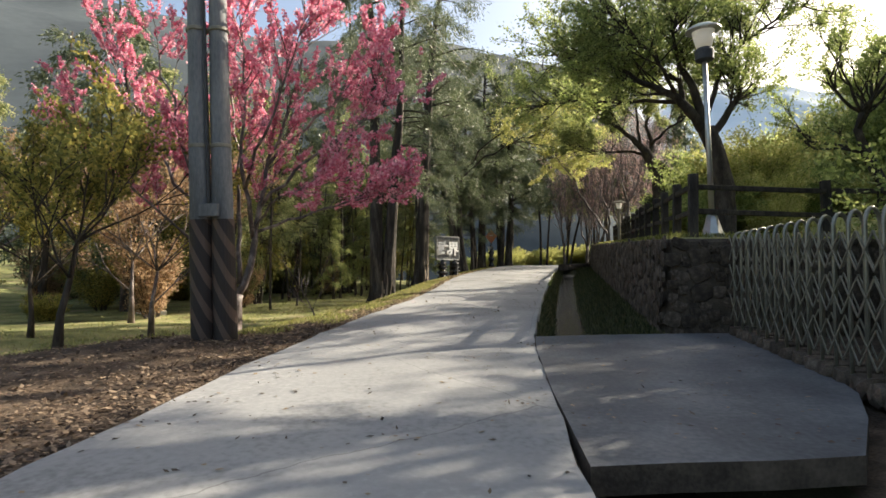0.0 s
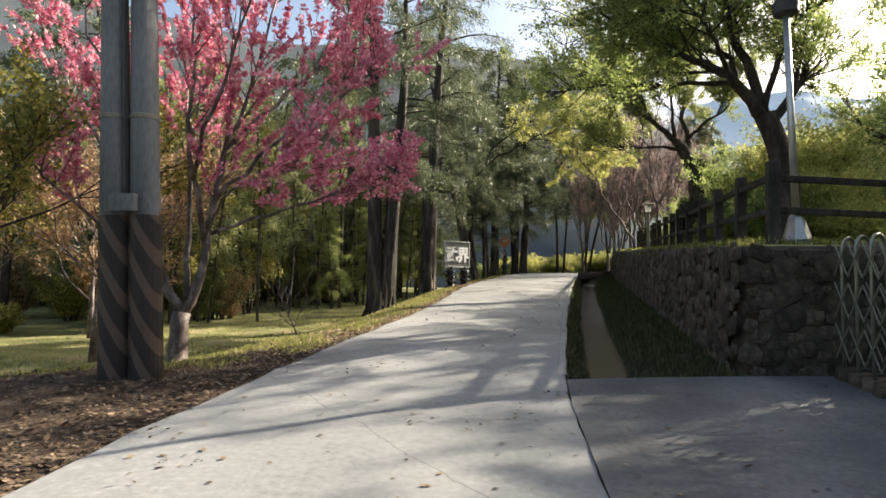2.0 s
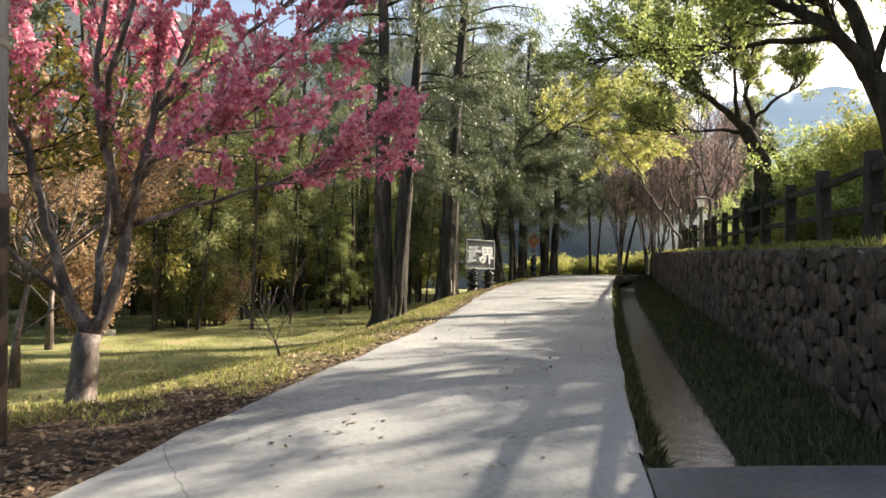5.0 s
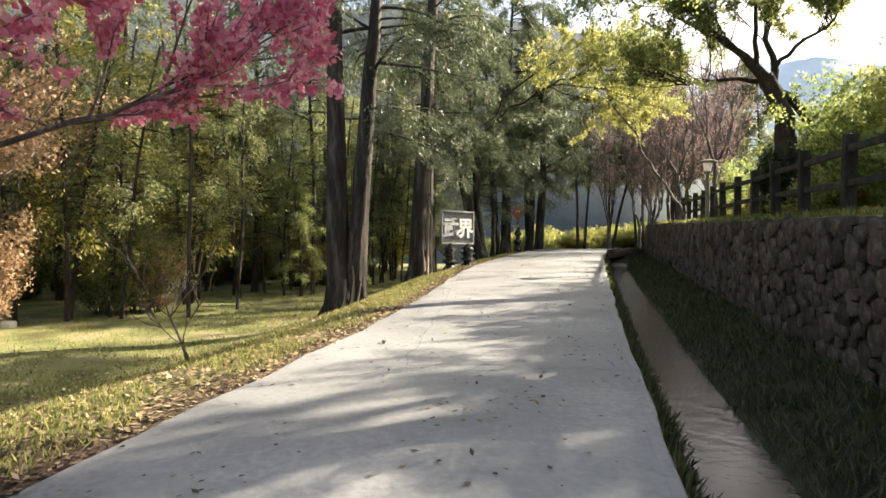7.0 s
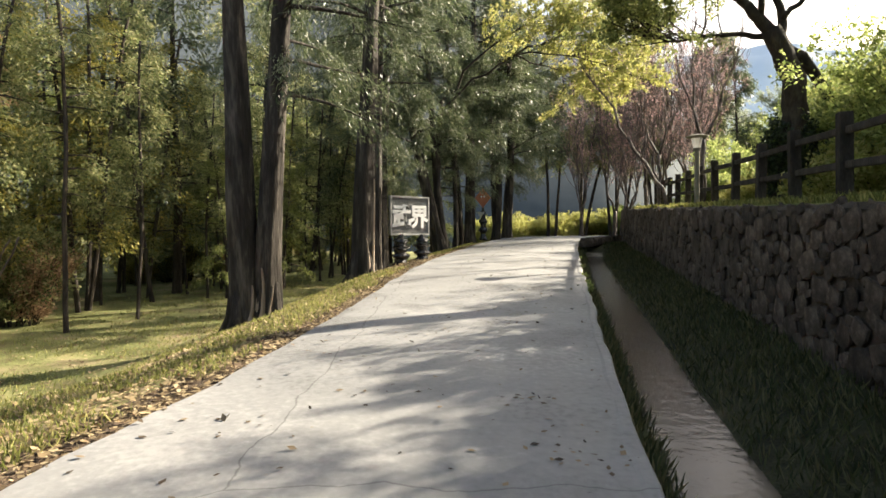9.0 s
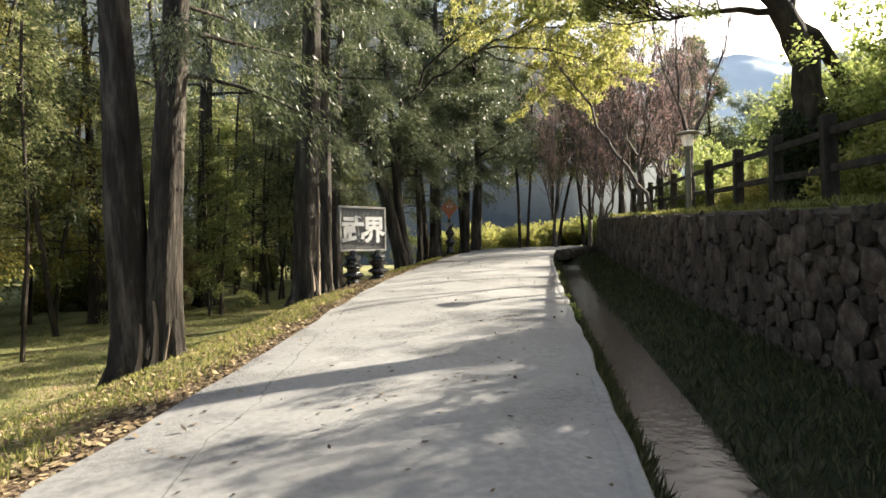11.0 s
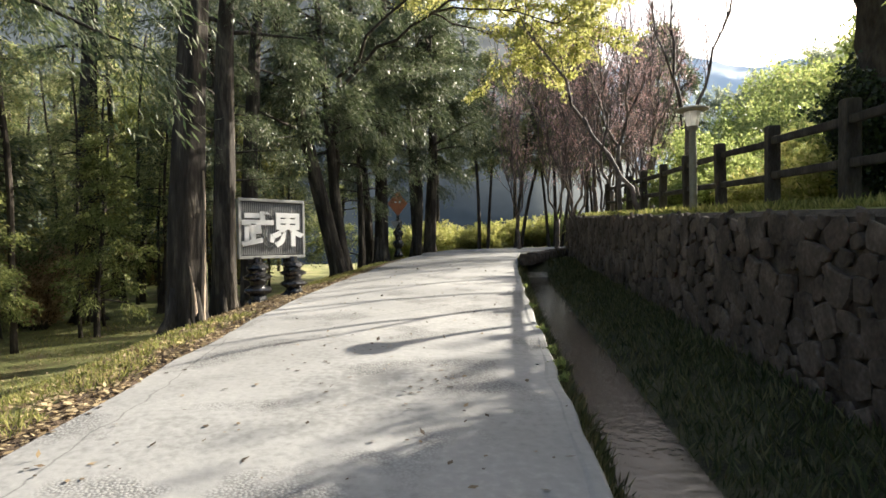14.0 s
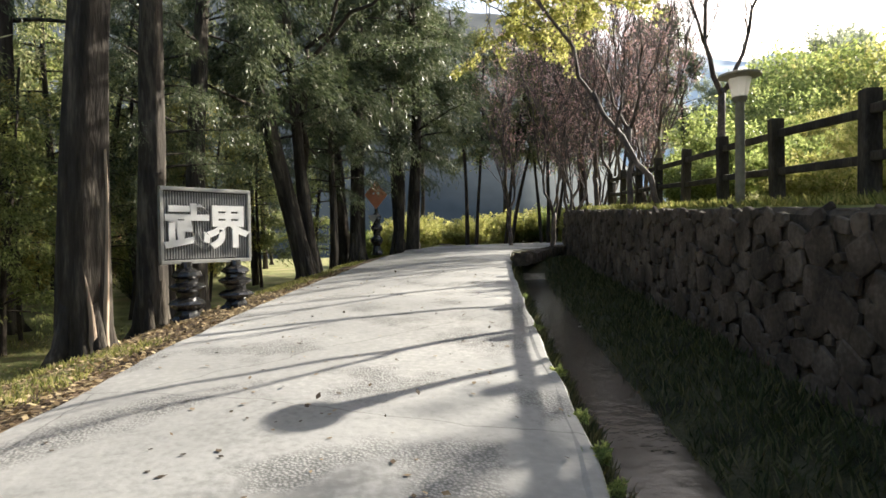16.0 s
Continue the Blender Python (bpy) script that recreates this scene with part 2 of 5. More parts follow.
_cr.inputs["From Min"].default_value, _cr.inputs["From Max"].default_value = 0.0, 0.0013
_cr.inputs["To Min"].default_value, _cr.inputs["To Max"].default_value = 0.55, 1.0
for _t in (_patch, _peb, _dirt, _wob):
    _l.new(_tc.outputs["Object"], _t.inputs["Vector"])
_l.new(_tc.outputs["Object"], _wmix.inputs[4])
_l.new(_wob.outputs["Color"], _wmix.inputs[5])
_l.new(_wmix.outputs[1], _crack.inputs["Vector"])
_l.new(_patch.outputs["Fac"], _mask.inputs["Value"])
_l.new(_peb.outputs["Distance"], _pr.inputs["Value"])
_l.new(_dirt.outputs["Fac"], _dr.inputs["Value"])
_l.new(_crack.outputs["Distance"], _cr.inputs["Value"])
_lerp = _n.new("ShaderNodeMix")
_lerp.inputs["A"].default_value = 1.0
_sep = _n.new("ShaderNodeSeparateXYZ")
_l.new(_tc.outputs["Object"], _sep.inputs[0])
_pour = _n.new("ShaderNodeMapRange")        # the upper pour is the worn one
_pour.inputs["From Min"].default_value, _pour.inputs["From Max"].default_value = 15.5, 18.5
_pour.inputs["To Min"].default_value = 0.12
_l.new(_sep.outputs["Y"], _pour.inputs["Value"])
_worn = _n.new("ShaderNodeMath")
_worn.operation = "MULTIPLY"
_l.new(_mask.outputs[0], _worn.inputs[0])
_l.new(_pour.outputs[0], _worn.inputs[1])
_l.new(_worn.outputs[0], _lerp.inputs["Factor"])
_l.new(_pr.outputs[0], _lerp.inputs["B"])
_m1 = _n.new("ShaderNodeMath")
_m1.operation = "MULTIPLY"
_l.new(_lerp.outputs[0], _m1.inputs[0])
_l.new(_dr.outputs[0], _m1.inputs[1])
_m2 = _n.new("ShaderNodeMath")
_m2.operation = "MULTIPLY"
_l.new(_m1.outputs[0], _m2.inputs[0])
_l.new(_cr.outputs[0], _m2.inputs[1])
_sc = _n.new("ShaderNodeVectorMath")
_sc.operation = "SCALE"
_l.new(_old, _sc.inputs[0])
_l.new(_m2.outputs[0], _sc.inputs["Scale"])
_l.new(_sc.outputs[0], _b.inputs["Base Color"])
_bp = _n.new("ShaderNodeBump")
_bp.inputs["Strength"].default_value, _bp.inputs["Distance"].default_value = 0.6, 0.012
_l.new(_lerp.outputs[0], _bp.inputs["Height"])
_l.new(_oldn, _bp.inputs["Normal"])
_l.new(_bp.outputs["Normal"], _b.inputs["Normal"])

# thin running water
M_WATER = bpy.data.materials.new("shallow_water")
M_WATER.use_nodes = True
_n, _l = M_WATER.node_tree.nodes, M_WATER.node_tree.links
_b = _n["Principled BSDF"]
_b.inputs["Base Color"].default_value = (0.055, 0.047, 0.035, 1)
_b.inputs["Roughness"].default_value = 0.2
_b.inputs["Specular IOR Level"].default_value = 0.22
_tc = _n.new("ShaderNodeTexCoord")
_mp = _n.new("ShaderNodeMapping")
_mp.inputs["Scale"].default_value = (1.0, 1.15, 1.0)
_ns = _n.new("ShaderNodeTexNoise")
_ns.inputs["Scale"].default_value, _ns.inputs["Detail"].default_value = 5.0, 4
_bp = _n.new("ShaderNodeBump")
_bp.inputs["Strength"].default_value, _bp.inputs["Distance"].default_value = 0.3, 0.03
_l.new(_tc.outputs["Object"], _mp.inputs["Vector"])
_l.new(_mp.outputs["Vector"], _ns.inputs["Vector"])
_l.new(_ns.outputs["Fac"], _bp.inputs["Height"])
_l.new(_bp.outputs["Normal"], _b.inputs["Normal"])


# ---------------------------------------------------------------- mesh helpers
def mesh_from(name, verts, faces, mats, smooth=False, index=None):
    me = bpy.data.meshes.new(name)
    me.from_pydata([tuple(v) for v in verts], [], faces)
    for m in (mats if isinstance(mats, (list, tuple)) else [mats]):
        me.materials.append(m)
    if smooth:
        me.polygons.foreach_set("use_smooth", [True] * len(me.polygons))
    if index is not None:
        me.polygons.foreach_set("material_index", index)
    me.update()
    return me


def quad_mesh(name, corners, mat):
    """corners: (n, 4, 3) array of loose quads."""
    n = len(corners)
    me = bpy.data.meshes.new(name)
    me.vertices.add(4 * n)
    me.vertices.foreach_set("co", np.ascontiguousarray(corners, dtype=np.float32).ravel())
    me.loops.add(4 * n)
    me.loops.foreach_set("vertex_index", np.arange(4 * n, dtype=np.int32))
    me.polygons.add(n)
    me.polygons.foreach_set("loop_start", np.arange(0, 4 * n, 4, dtype=np.int32))
    me.polygons.foreach_set("loop_total", np.full(n, 4, dtype=np.int32))
    me.materials.append(mat)
    me.update(calc_edges=True)
    return me


def part(name, me, parent, label="", m=None):
    """One mesh object under a thing or a part; me: a mesh, or a bmesh with its material as (bm, material)."""
    if isinstance(me, tuple):
        bm, mat = me
        me = bpy.data.meshes.new(name)
        bm.to_mesh(me)
        bm.free()
        me.materials.append(mat)
    ob = new(name, me)
    ob.parent = parent
    if m is not None:
        ob.matrix_basis = m
    if label:
        tagged(ob, label)
    return ob


def thing(name, m, label, category, group="", kind=""):
    ob = new(name)
    ob.empty_display_size = 0.1
    ob.matrix_basis = m
    return tagged(ob, label, category, group, kind)


def box(size, at=(0, 0, 0), bevel=0.01, turn=None):
    bm = bmesh.new()
    bmesh.ops.create_cube(bm, size=1.0)
    bmesh.ops.scale(bm, vec=size, verts=bm.verts)
    if bevel:
        bmesh.ops.bevel(bm, geom=bm.edges[:], offset=bevel, segments=2, affect="EDGES", profile=0.6)
    if turn is not None:
        bmesh.ops.transform(bm, matrix=turn, verts=bm.verts)
    bmesh.ops.translate(bm, vec=at, verts=bm.verts)
    return bm


def lathe(profile, sides=20, wobble=0.0, seed=1):
    """Turns (radius, height) pairs round the z axis, closed at both ends."""
    r = random.Random(seed)
    verts, faces = [], []
    for rad, z in profile:
        for k in range(sides):
            a = 2 * math.pi * k / sides
            q = rad * (1 + wobble * r.uniform(-1, 1))
            verts.append((q * math.cos(a), q * math.sin(a), z))
    for i in range(len(profile) - 1):
        for k in range(sides):
            a, b = i * sides + k, i * sides + (k + 1) % sides
            faces.append((a, b, b + sides, a + sides))
    faces.append(tuple(range(sides))[::-1])
    faces.append(tuple(range((len(profile) - 1) * sides, len(profile) * sides)))
    return verts, faces


def tubes(lines, sides=6, rough=0.0, seed=3, flutes=0):
    """One mesh's verts and faces for tapered tubes along (points, radii) pairs."""
    r = random.Random(seed)
    verts, faces = [], []
    small = sides
    for first, (pts, rad) in enumerate(lines):
        start = len(verts)
        n = len(pts)
        fluted = flutes and first == 0
        sides = 20 if fluted else small
        for i, p in enumerate(pts):
            d = (Vector(pts[min(i + 1, n - 1)]) - Vector(pts[max(i - 1, 0)])).normalized()
            u = d.cross(Vector((0.31, 0.95, 0.05))).normalized()
            v = d.cross(u)
            for k in range(sides):
                a = 2 * math.pi * k / sides
                if fluted:
                    q = rad[i] * (1 + (0.13 * math.cos(flutes * a + 1.3 * math.sin(i * 0.6 + seed)) + 0.06 * math.cos(9 * a + i)) * (1.5 if i < 2 else 0.8))
                else:
                    q = rad[i] * (1 + rough * r.uniform(-1, 1))
                verts.append(Vector(p) + (u * math.cos(a) + v * math.sin(a)) * q)
        for i in range(n - 1):
            for k in range(sides):
                a, b = start + i * sides + k, start + i * sides + (k + 1) % sides
                faces.append((a, b, b + sides, a + sides))
        faces.append(tuple(start + k for k in range(sides))[::-1])
        faces.append(tuple(start + (n - 1) * sides + k for k in range(sides)))
    return verts, faces


def smoothstep(a, b, x):
    t = min(1.0, max(0.0, (x - a) / (b - a)))
    return t * t * (3 - 2 * t)


# ---------------------------------------------------------------- plan of the place
LEFT = [(-30, -5.6), (-8, -4.3), (0, -3.1), (3.7, -2.8), (6.5, -2.5), (8, -2.25), (11, -1.75), (13.5, -1.2), (15, -0.85), (17.5, -0.42),
        (20, -0.1), (23, 0.25), (26, 0.75), (29, 1.5), (33, 2.6), (36, 3.5), (39, 5.0), (42, 7.0)]
RIGHT = [(-30, -2.0), (-8, -0.6), (0, 0.6), (3.7, 0.9), (5.7, 1.08), (8, 1.28), (10.7, 1.7), (12.5, 2.08), (16.2, 2.8), (19.6, 3.55),
         (22.4, 4.15), (24.6, 4.6), (27, 5.15), (31, 6.05), (35, 7.1), (39, 8.3), (42, 9.4)]


def along(table, y):
    return float(np.interp(y, [p[0] for p in table], [p[1] for p in table]))


def soft_along(table, y):
    return sum(along(table, y + d) for d in (-1.2, -0.6, 0, 0.6, 1.2)) / 5


def x_left(y):
    return soft_along(LEFT, y)


def x_right(y):
    return soft_along(RIGHT, y)


def x_wall(y):
    return 3.9 + 0.21 * (y - 10.0)


def x_fence(y):
    return 5.84 + 0.243 * (y - 15.6)


def z_road(y):
    if y < 34:
        return 0.055 * y
    return 0.055 * 34 + 0.40 * (1 - math.exp(-(y - 34) * 0.055 / 0.40))


def z_terrace(y):
    return 2.12 + 0.0465 * (y - 10.0)


def z_lawn(y):
    return 0.03 + 0.03 * max(0.0, y - 18) if y < 48 else 0.93


def z_ground(x, y):
    """The height of the open ground."""
    zr = z_road(y)
    xl, xr = x_left(y), x_right(y)
    if x <= xl:
        d = xl - x
        s = smoothstep(0.1, 4.2, d)
        near = smoothstep(8.0, 13.0, y)
        low = z_lawn(y) + (1 - near) * min(0.5, max(0.0, zr)) * (1 - smoothstep(2.5, 7.0, d))
        z = zr - 0.03 + (low - zr) * s
        z += 0.05 * noise.noise((x * 0.5, y * 0.5, 2.0)) * min(1, d)
        return z + 0.11 * max(0.0, d - 22)
    if x < xr:
        return zr - 0.2
    out = smoothstep(36.0, 39.0, y)
    if y > 10.0 and x > x_wall(y) + 0.3:
        d = x - x_fence(y)
        z = z_terrace(min(y, 40)) + 0.02
        if d > 0.8:
            z += 0.13 * (d - 0.8) * smoothstep(0.8, 5.0, d) + 0.16 * max(0.0, d - 14)
            z += 0.3 * noise.noise((x * 0.2, y * 0.2, 5.0)) * min(1, d / 4)
        return z * (1 - out) + (zr - 0.05 + 0.15 * max(0, x - 14)) * out
    # channel and its banks
    d = x - xr + 0.10 * noise.noise((y * 1.7, 3.0, 11.0)) * smoothstep(0.1, 0.5, x - xr)
    keep = 1 - smoothstep(32.5, 34.0, y)
    if d < 0.04:
        c = -0.12
    elif d < 0.32:
        c = -0.12 - 0.40 * (d - 0.04) / 0.28
    elif d < 1.0:
        c = -0.52
    else:
        w = max(0.4, x_wall(y) - xr - 1.0) if y > 9 else 2.2
        c = -0.52 + 0.42 * min(1.0, (d - 1.0) / w) ** 0.9
        c += 0.05 * noise.noise((x * 2, y * 2, 9.0))
    return zr + c * keep - 0.06 * (1 - keep)



# ---------------------------------------------------------------- ground, one sheet
def build_ground():
    ys = list(np.arange(-30, 2, 2.0)) + list(np.arange(2, 9.8, 0.4)) + [9.95, 10.02] + list(np.arange(10.3, 44, 0.4)) \
        + list(np.arange(44, 70, 2.0)) + [75, 85, 100, 130, 180, 260, 400]
    offs = [-400, -250, -160, -110, -80, -60, -45, -35, -28, -23, -19, -16, -13.5, -11.5, -10, -8.7, -7.6, -6.7, -6, -5.4, -4.8, -4.3, -3.8, -3.3, -2.9,
            -2.5, -2.1, -1.7, -1.4, -1.1, -0.8, -0.5, -0.25, 0.0]
    rest = [0.3, 0.8, 1.4, 2, 2.7, 3.5, 4.5, 6, 8, 10, 12.5, 15, 18, 22, 27, 33, 40, 50, 65, 85, 120, 180, 260, 400]
    verts, index = [], []
    for y in ys:
        xl, xr = x_left(y), x_right(y)
        w = max(x_wall(y), xr + 1.6)
        row = [xl + o for o in offs] + [xl + 0.3, (xl + xr) / 2, xr - 0.05, xr + 0.035, xr + 0.15, xr + 0.32, xr + 0.6, xr + 0.99]
        row += [xr + 1.0 + (w - xr - 1.0) * f for f in (0.2, 0.4, 0.6, 0.8, 1.0)] + [w + 0.29, w + 0.32, w + 0.6]
        row += [w + 0.6 + o for o in rest]
        for x in row:
            z = z_ground(x, y)
            if y > 52:
                z = z - 0.02 * (y - 52)
            verts.append((x, y, z))
    nc = len(row)
    faces, index = [], []
    n_left = len(offs)
    for j in range(len(ys) - 1):
        y = ys[j]
        for i in range(nc - 1):
            faces.append((j * nc + i, j * nc + i + 1, (j + 1) * nc + i + 1, (j + 1) * nc + i))
            x = verts[j * nc + i][0]
            if i < n_left:
                lit = i >= n_left - 3 or (24.6 < y < 28.2 and x > x_left(y) - 1.5 - 0.4 * noise.noise((y, 2.0, 0))) or y < 11.0 + 1.5 * noise.noise((x * 0.6, y * 0.6, 0)) and x > x_left(y) - 6
                index.append(1 if lit else 0)
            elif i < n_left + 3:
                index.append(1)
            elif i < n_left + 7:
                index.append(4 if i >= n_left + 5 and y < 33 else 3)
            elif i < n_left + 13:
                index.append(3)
            else:
                # before the wall the dark litter colour stands for dark soil and shade together
                index.append(2 if y > 9.9 else 1)
    me = mesh_from("ground", verts, faces, [M_LAWN, M_LITTER, M_MEADOW, M_BANK, M_CHANNEL], True, index)
    tagged(new("ground", me), "lawn, leaf litter and grassy terrace beside the lane", "ground", kind="structure")


build_ground()


def build_road():
    """The concrete lane with rough edges, bending to the right past the crest."""
    rows = []
    for y in np.arange(-29, 37.01, 0.35):
        rows.append(((x_left(y), y), (x_right(y), y)))
    bend = [((4.1, 38.4), (7.9, 37.6)), ((5.4, 41.0), (9.2, 38.6)), ((7.4, 43.2), (11.2, 39.5)), ((10.5, 44.6), (14.0, 40.2)), ((15, 45.6), (18, 41)), ((24, 46.5), (25, 42))]
    rows += bend
    verts, faces = [], []
    cols = 9
    for j, (a, b) in enumerate(rows):
        ja = 0.07 * noise.noise((a[1] * 0.9, 1.0, 3.0)) + 0.04 * noise.noise((a[1] * 3.1, 1.0, 3.0))
        jb = 0.05 * noise.noise((b[1] * 1.1, 8.0, 3.0)) + 0.03 * noise.noise((b[1] * 4.1, 8.0, 3.0))
        for k in range(cols):
            f = k / (cols - 1)
            x = a[0] + ja + (b[0] + jb - a[0] - ja) * f
            y = a[1] + (b[1] - a[1]) * f
            crown = 0.03 * (1 - (2 * f - 1) ** 2)
            verts.append((x, y, z_road(y) + crown + 0.012 * noise.noise((x, y, 0))))
    top = len(verts)
    low = [(v[0], v[1], v[2] - 0.3) for v in verts]
    verts += low
    n = len(rows)
    for j in range(n - 1):
        for k in range(cols - 1):
            a = j * cols + k
            faces.append((a, a + 1, a + 1 + cols, a + cols))
        a, b = j * cols, (j + 1) * cols
        faces.append((a, b, b + top, a + top))
        a, b = j * cols + cols - 1, (j + 1) * cols + cols - 1
        faces.append((b, a, a + top, b + top))
    me = mesh_from("road", verts, faces, M_ROAD)
    tagged(new("road", me), "pale worn concrete lane climbing gently under trees", "road", kind="structure")


build_road()


def build_apron():
    """Concrete slab bridging the channel in front of the gate."""
    outline = [(0.98, 3.85), (1.6, 3.92), (2.3, 3.96), (2.95, 4.05), (3.6, 4.9), (4.1, 5.7), (4.5, 6.9), (4.72, 9.45), (3.6, 9.38), (2.4, 9.25), (1.46, 9.1), (1.3, 8.0), (1.1, 5.8)]
    bm = bmesh.new()
    top = [bm.verts.new((x, y, z_road(y) + 0.012)) for x, y in outline]
    f = bm.faces.new(top)
    ext = bmesh.ops.extrude_face_region(bm, geom=[f])
    bmesh.ops.translate(bm, vec=(0, 0, -0.2), verts=[g for g in ext["geom"] if isinstance(g, bmesh.types.BMVert)])
    bmesh.ops.recalc_face_normals(bm, faces=bm.faces[:])
    # side faces get the dark colour as painted shade of the deep drain
    for g in bm.faces:
        g.material_index = 0 if g.normal.z > 0.5 else 1
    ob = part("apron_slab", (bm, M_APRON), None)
    ob.data.materials.append(M_MORTAR_SHADE)
    tagged(ob, "shaded concrete slab with shade-coloured sides bridging the drain before the gate", "pavement", kind="structure")


build_apron()


def build_lip():
    """Low concrete lip along the drain side of the lane, chipped here and there."""
    ys = list(np.arange(9.4, 33.2, 0.3))
    verts, faces = [], []
    for y in ys:
        x = x_right(y) + 0.05 * noise.noise((y * 1.1, 8.0, 3.0))
        z = z_road(y)
        h = 0.008 + 0.016 * noise.noise((y * 1.6, 2.0, 7.0))
        for dx, dz in ((-0.13, -0.012), (-0.06, h), (0.01, h), (0.03, h - 0.02), (0.03, -0.3)):
            verts.append((x + dx + 0.012 * noise.noise((y * 5, dx * 9, 1)), y, z + max(dz, -0.3)))
    for j in range(len(ys) - 1):
        for k in range(4):
            a = j * 5 + k
            faces.append((a, a + 1, a + 6, a + 5))
    tagged(new("kerb", mesh_from("kerb", verts, faces, M_ROAD)), "low chipped concrete lip between lane and drain", "kerb", kind="structure")


build_lip()


def build_water():
    verts, faces = [], []
    ys = list(np.arange(-6, 33, 0.4))
    for y in ys:
        x = x_right(y)
        for o in (0.30, 0.62, 1.02):
            verts.append((x + o, y, z_road(y) - 0.485))
    for j in range(len(ys) - 1):
        for k in (0, 1):
            a = j * 3 + k
            faces.append((a, a + 1, a + 4, a + 3))
    tagged(new("water", mesh_from("water", verts, faces, M_WATER, True)), "thin sheet of running water in a concrete drain", "water", kind="structure")


build_water()


# ---------------------------------------------------------------- retaining wall
WALL_END = 36.6


def build_wall():
    """Core of the wall: along the channel, round the corner and off behind the gate."""
    verts, faces = [], []
    line = [(x_wall(y), y) for y in np.arange(10.0, WALL_END + 0.01, 0.5)]
    line = [(15.0, 9.96), (9.0, 9.96), (4.25, 9.96), (4.02, 10.02)] + [(x + 0.02, y) for x, y in line[1:]]
    line += [(x_wall(WALL_END) + 0.25, WALL_END + 0.3), (x_wall(WALL_END) + 0.9, WALL_END + 0.45), (x_wall(WALL_END) + 5, WALL_END + 0.6)]
    n = len(line)
    for i, (x, y) in enumerate(line):
        a, b = line[max(0, i - 1)], line[min(n - 1, i + 1)]
        d = Vector((b[0] - a[0], b[1] - a[1], 0)).normalized()
        out = Vector((-d.y, d.x, 0))
        zt = z_terrace(y) + 0.03 * noise.noise((x, y, 0.5))
        zb = z_road(y) - 0.6
        p = Vector((x, y, 0))
        q = p - out * 0.45
        bt = p + out * 0.10
        verts += [(bt.x, bt.y, zb), (p.x, p.y, zt - 0.06), (p.x - out.x * 0.06, p.y - out.y * 0.06, zt), (q.x, q.y, zt), (q.x, q.y, zb)]
    for i in range(n - 1):
        for k in range(4):
            a = i * 5 + k
            faces.append((a, a + 5, a + 6, a + 1))
    faces.append((0, 1, 2, 3, 4))
    faces.append(tuple((n - 1) * 5 + k for k in range(5))[::-1])
    ob = new("wall_terrace", mesh_from("wall_terrace", verts, faces, M_MORTAR_SHADE))
    return tagged(ob, "dark rubble-stone retaining wall along the drain", "wall", kind="structure")


terrace_wall = build_wall()


def stone_mesh(seed):
    """An irregular rounded rubble stone, about 1 x 1 across, its face to -y."""
    r = random.Random(seed)
    n = 8
    ang = [2 * math.pi * (k + r.uniform(-0.25, 0.25)) / n for k in range(n)]
    rad = [0.5 * r.uniform(0.88, 1.12) / max(abs(math.cos(a)), abs(math.sin(a))) ** 0.65 for a in ang]
    verts = []
    for s, y in ((1.0, 0.5), (1.0, -0.20), (0.88, -0.42)):
        for a, q in zip(ang, rad):
            verts.append((q * s * math.cos(a), y + r.uniform(-0.05, 0.05), q * s * math.sin(a)))
    verts.append((r.uniform(-0.1, 0.1), -0.48, r.uniform(-0.1, 0.1)))
    faces = []
    for i in range(2):
        for k in range(n):
            a, b = i * n + k, i * n + (k + 1) % n
            faces.append((a, a + n, b + n, b))
    for k in range(n):
        faces.append((2 * n + k, 3 * n, 2 * n + (k + 1) % n))
    return verts, faces


STONES = [stone_mesh(40 + i) for i in range(7)]
STONE_MESHES = [mesh_from("stone", v, f, M_STONE) for v, f in STONES]


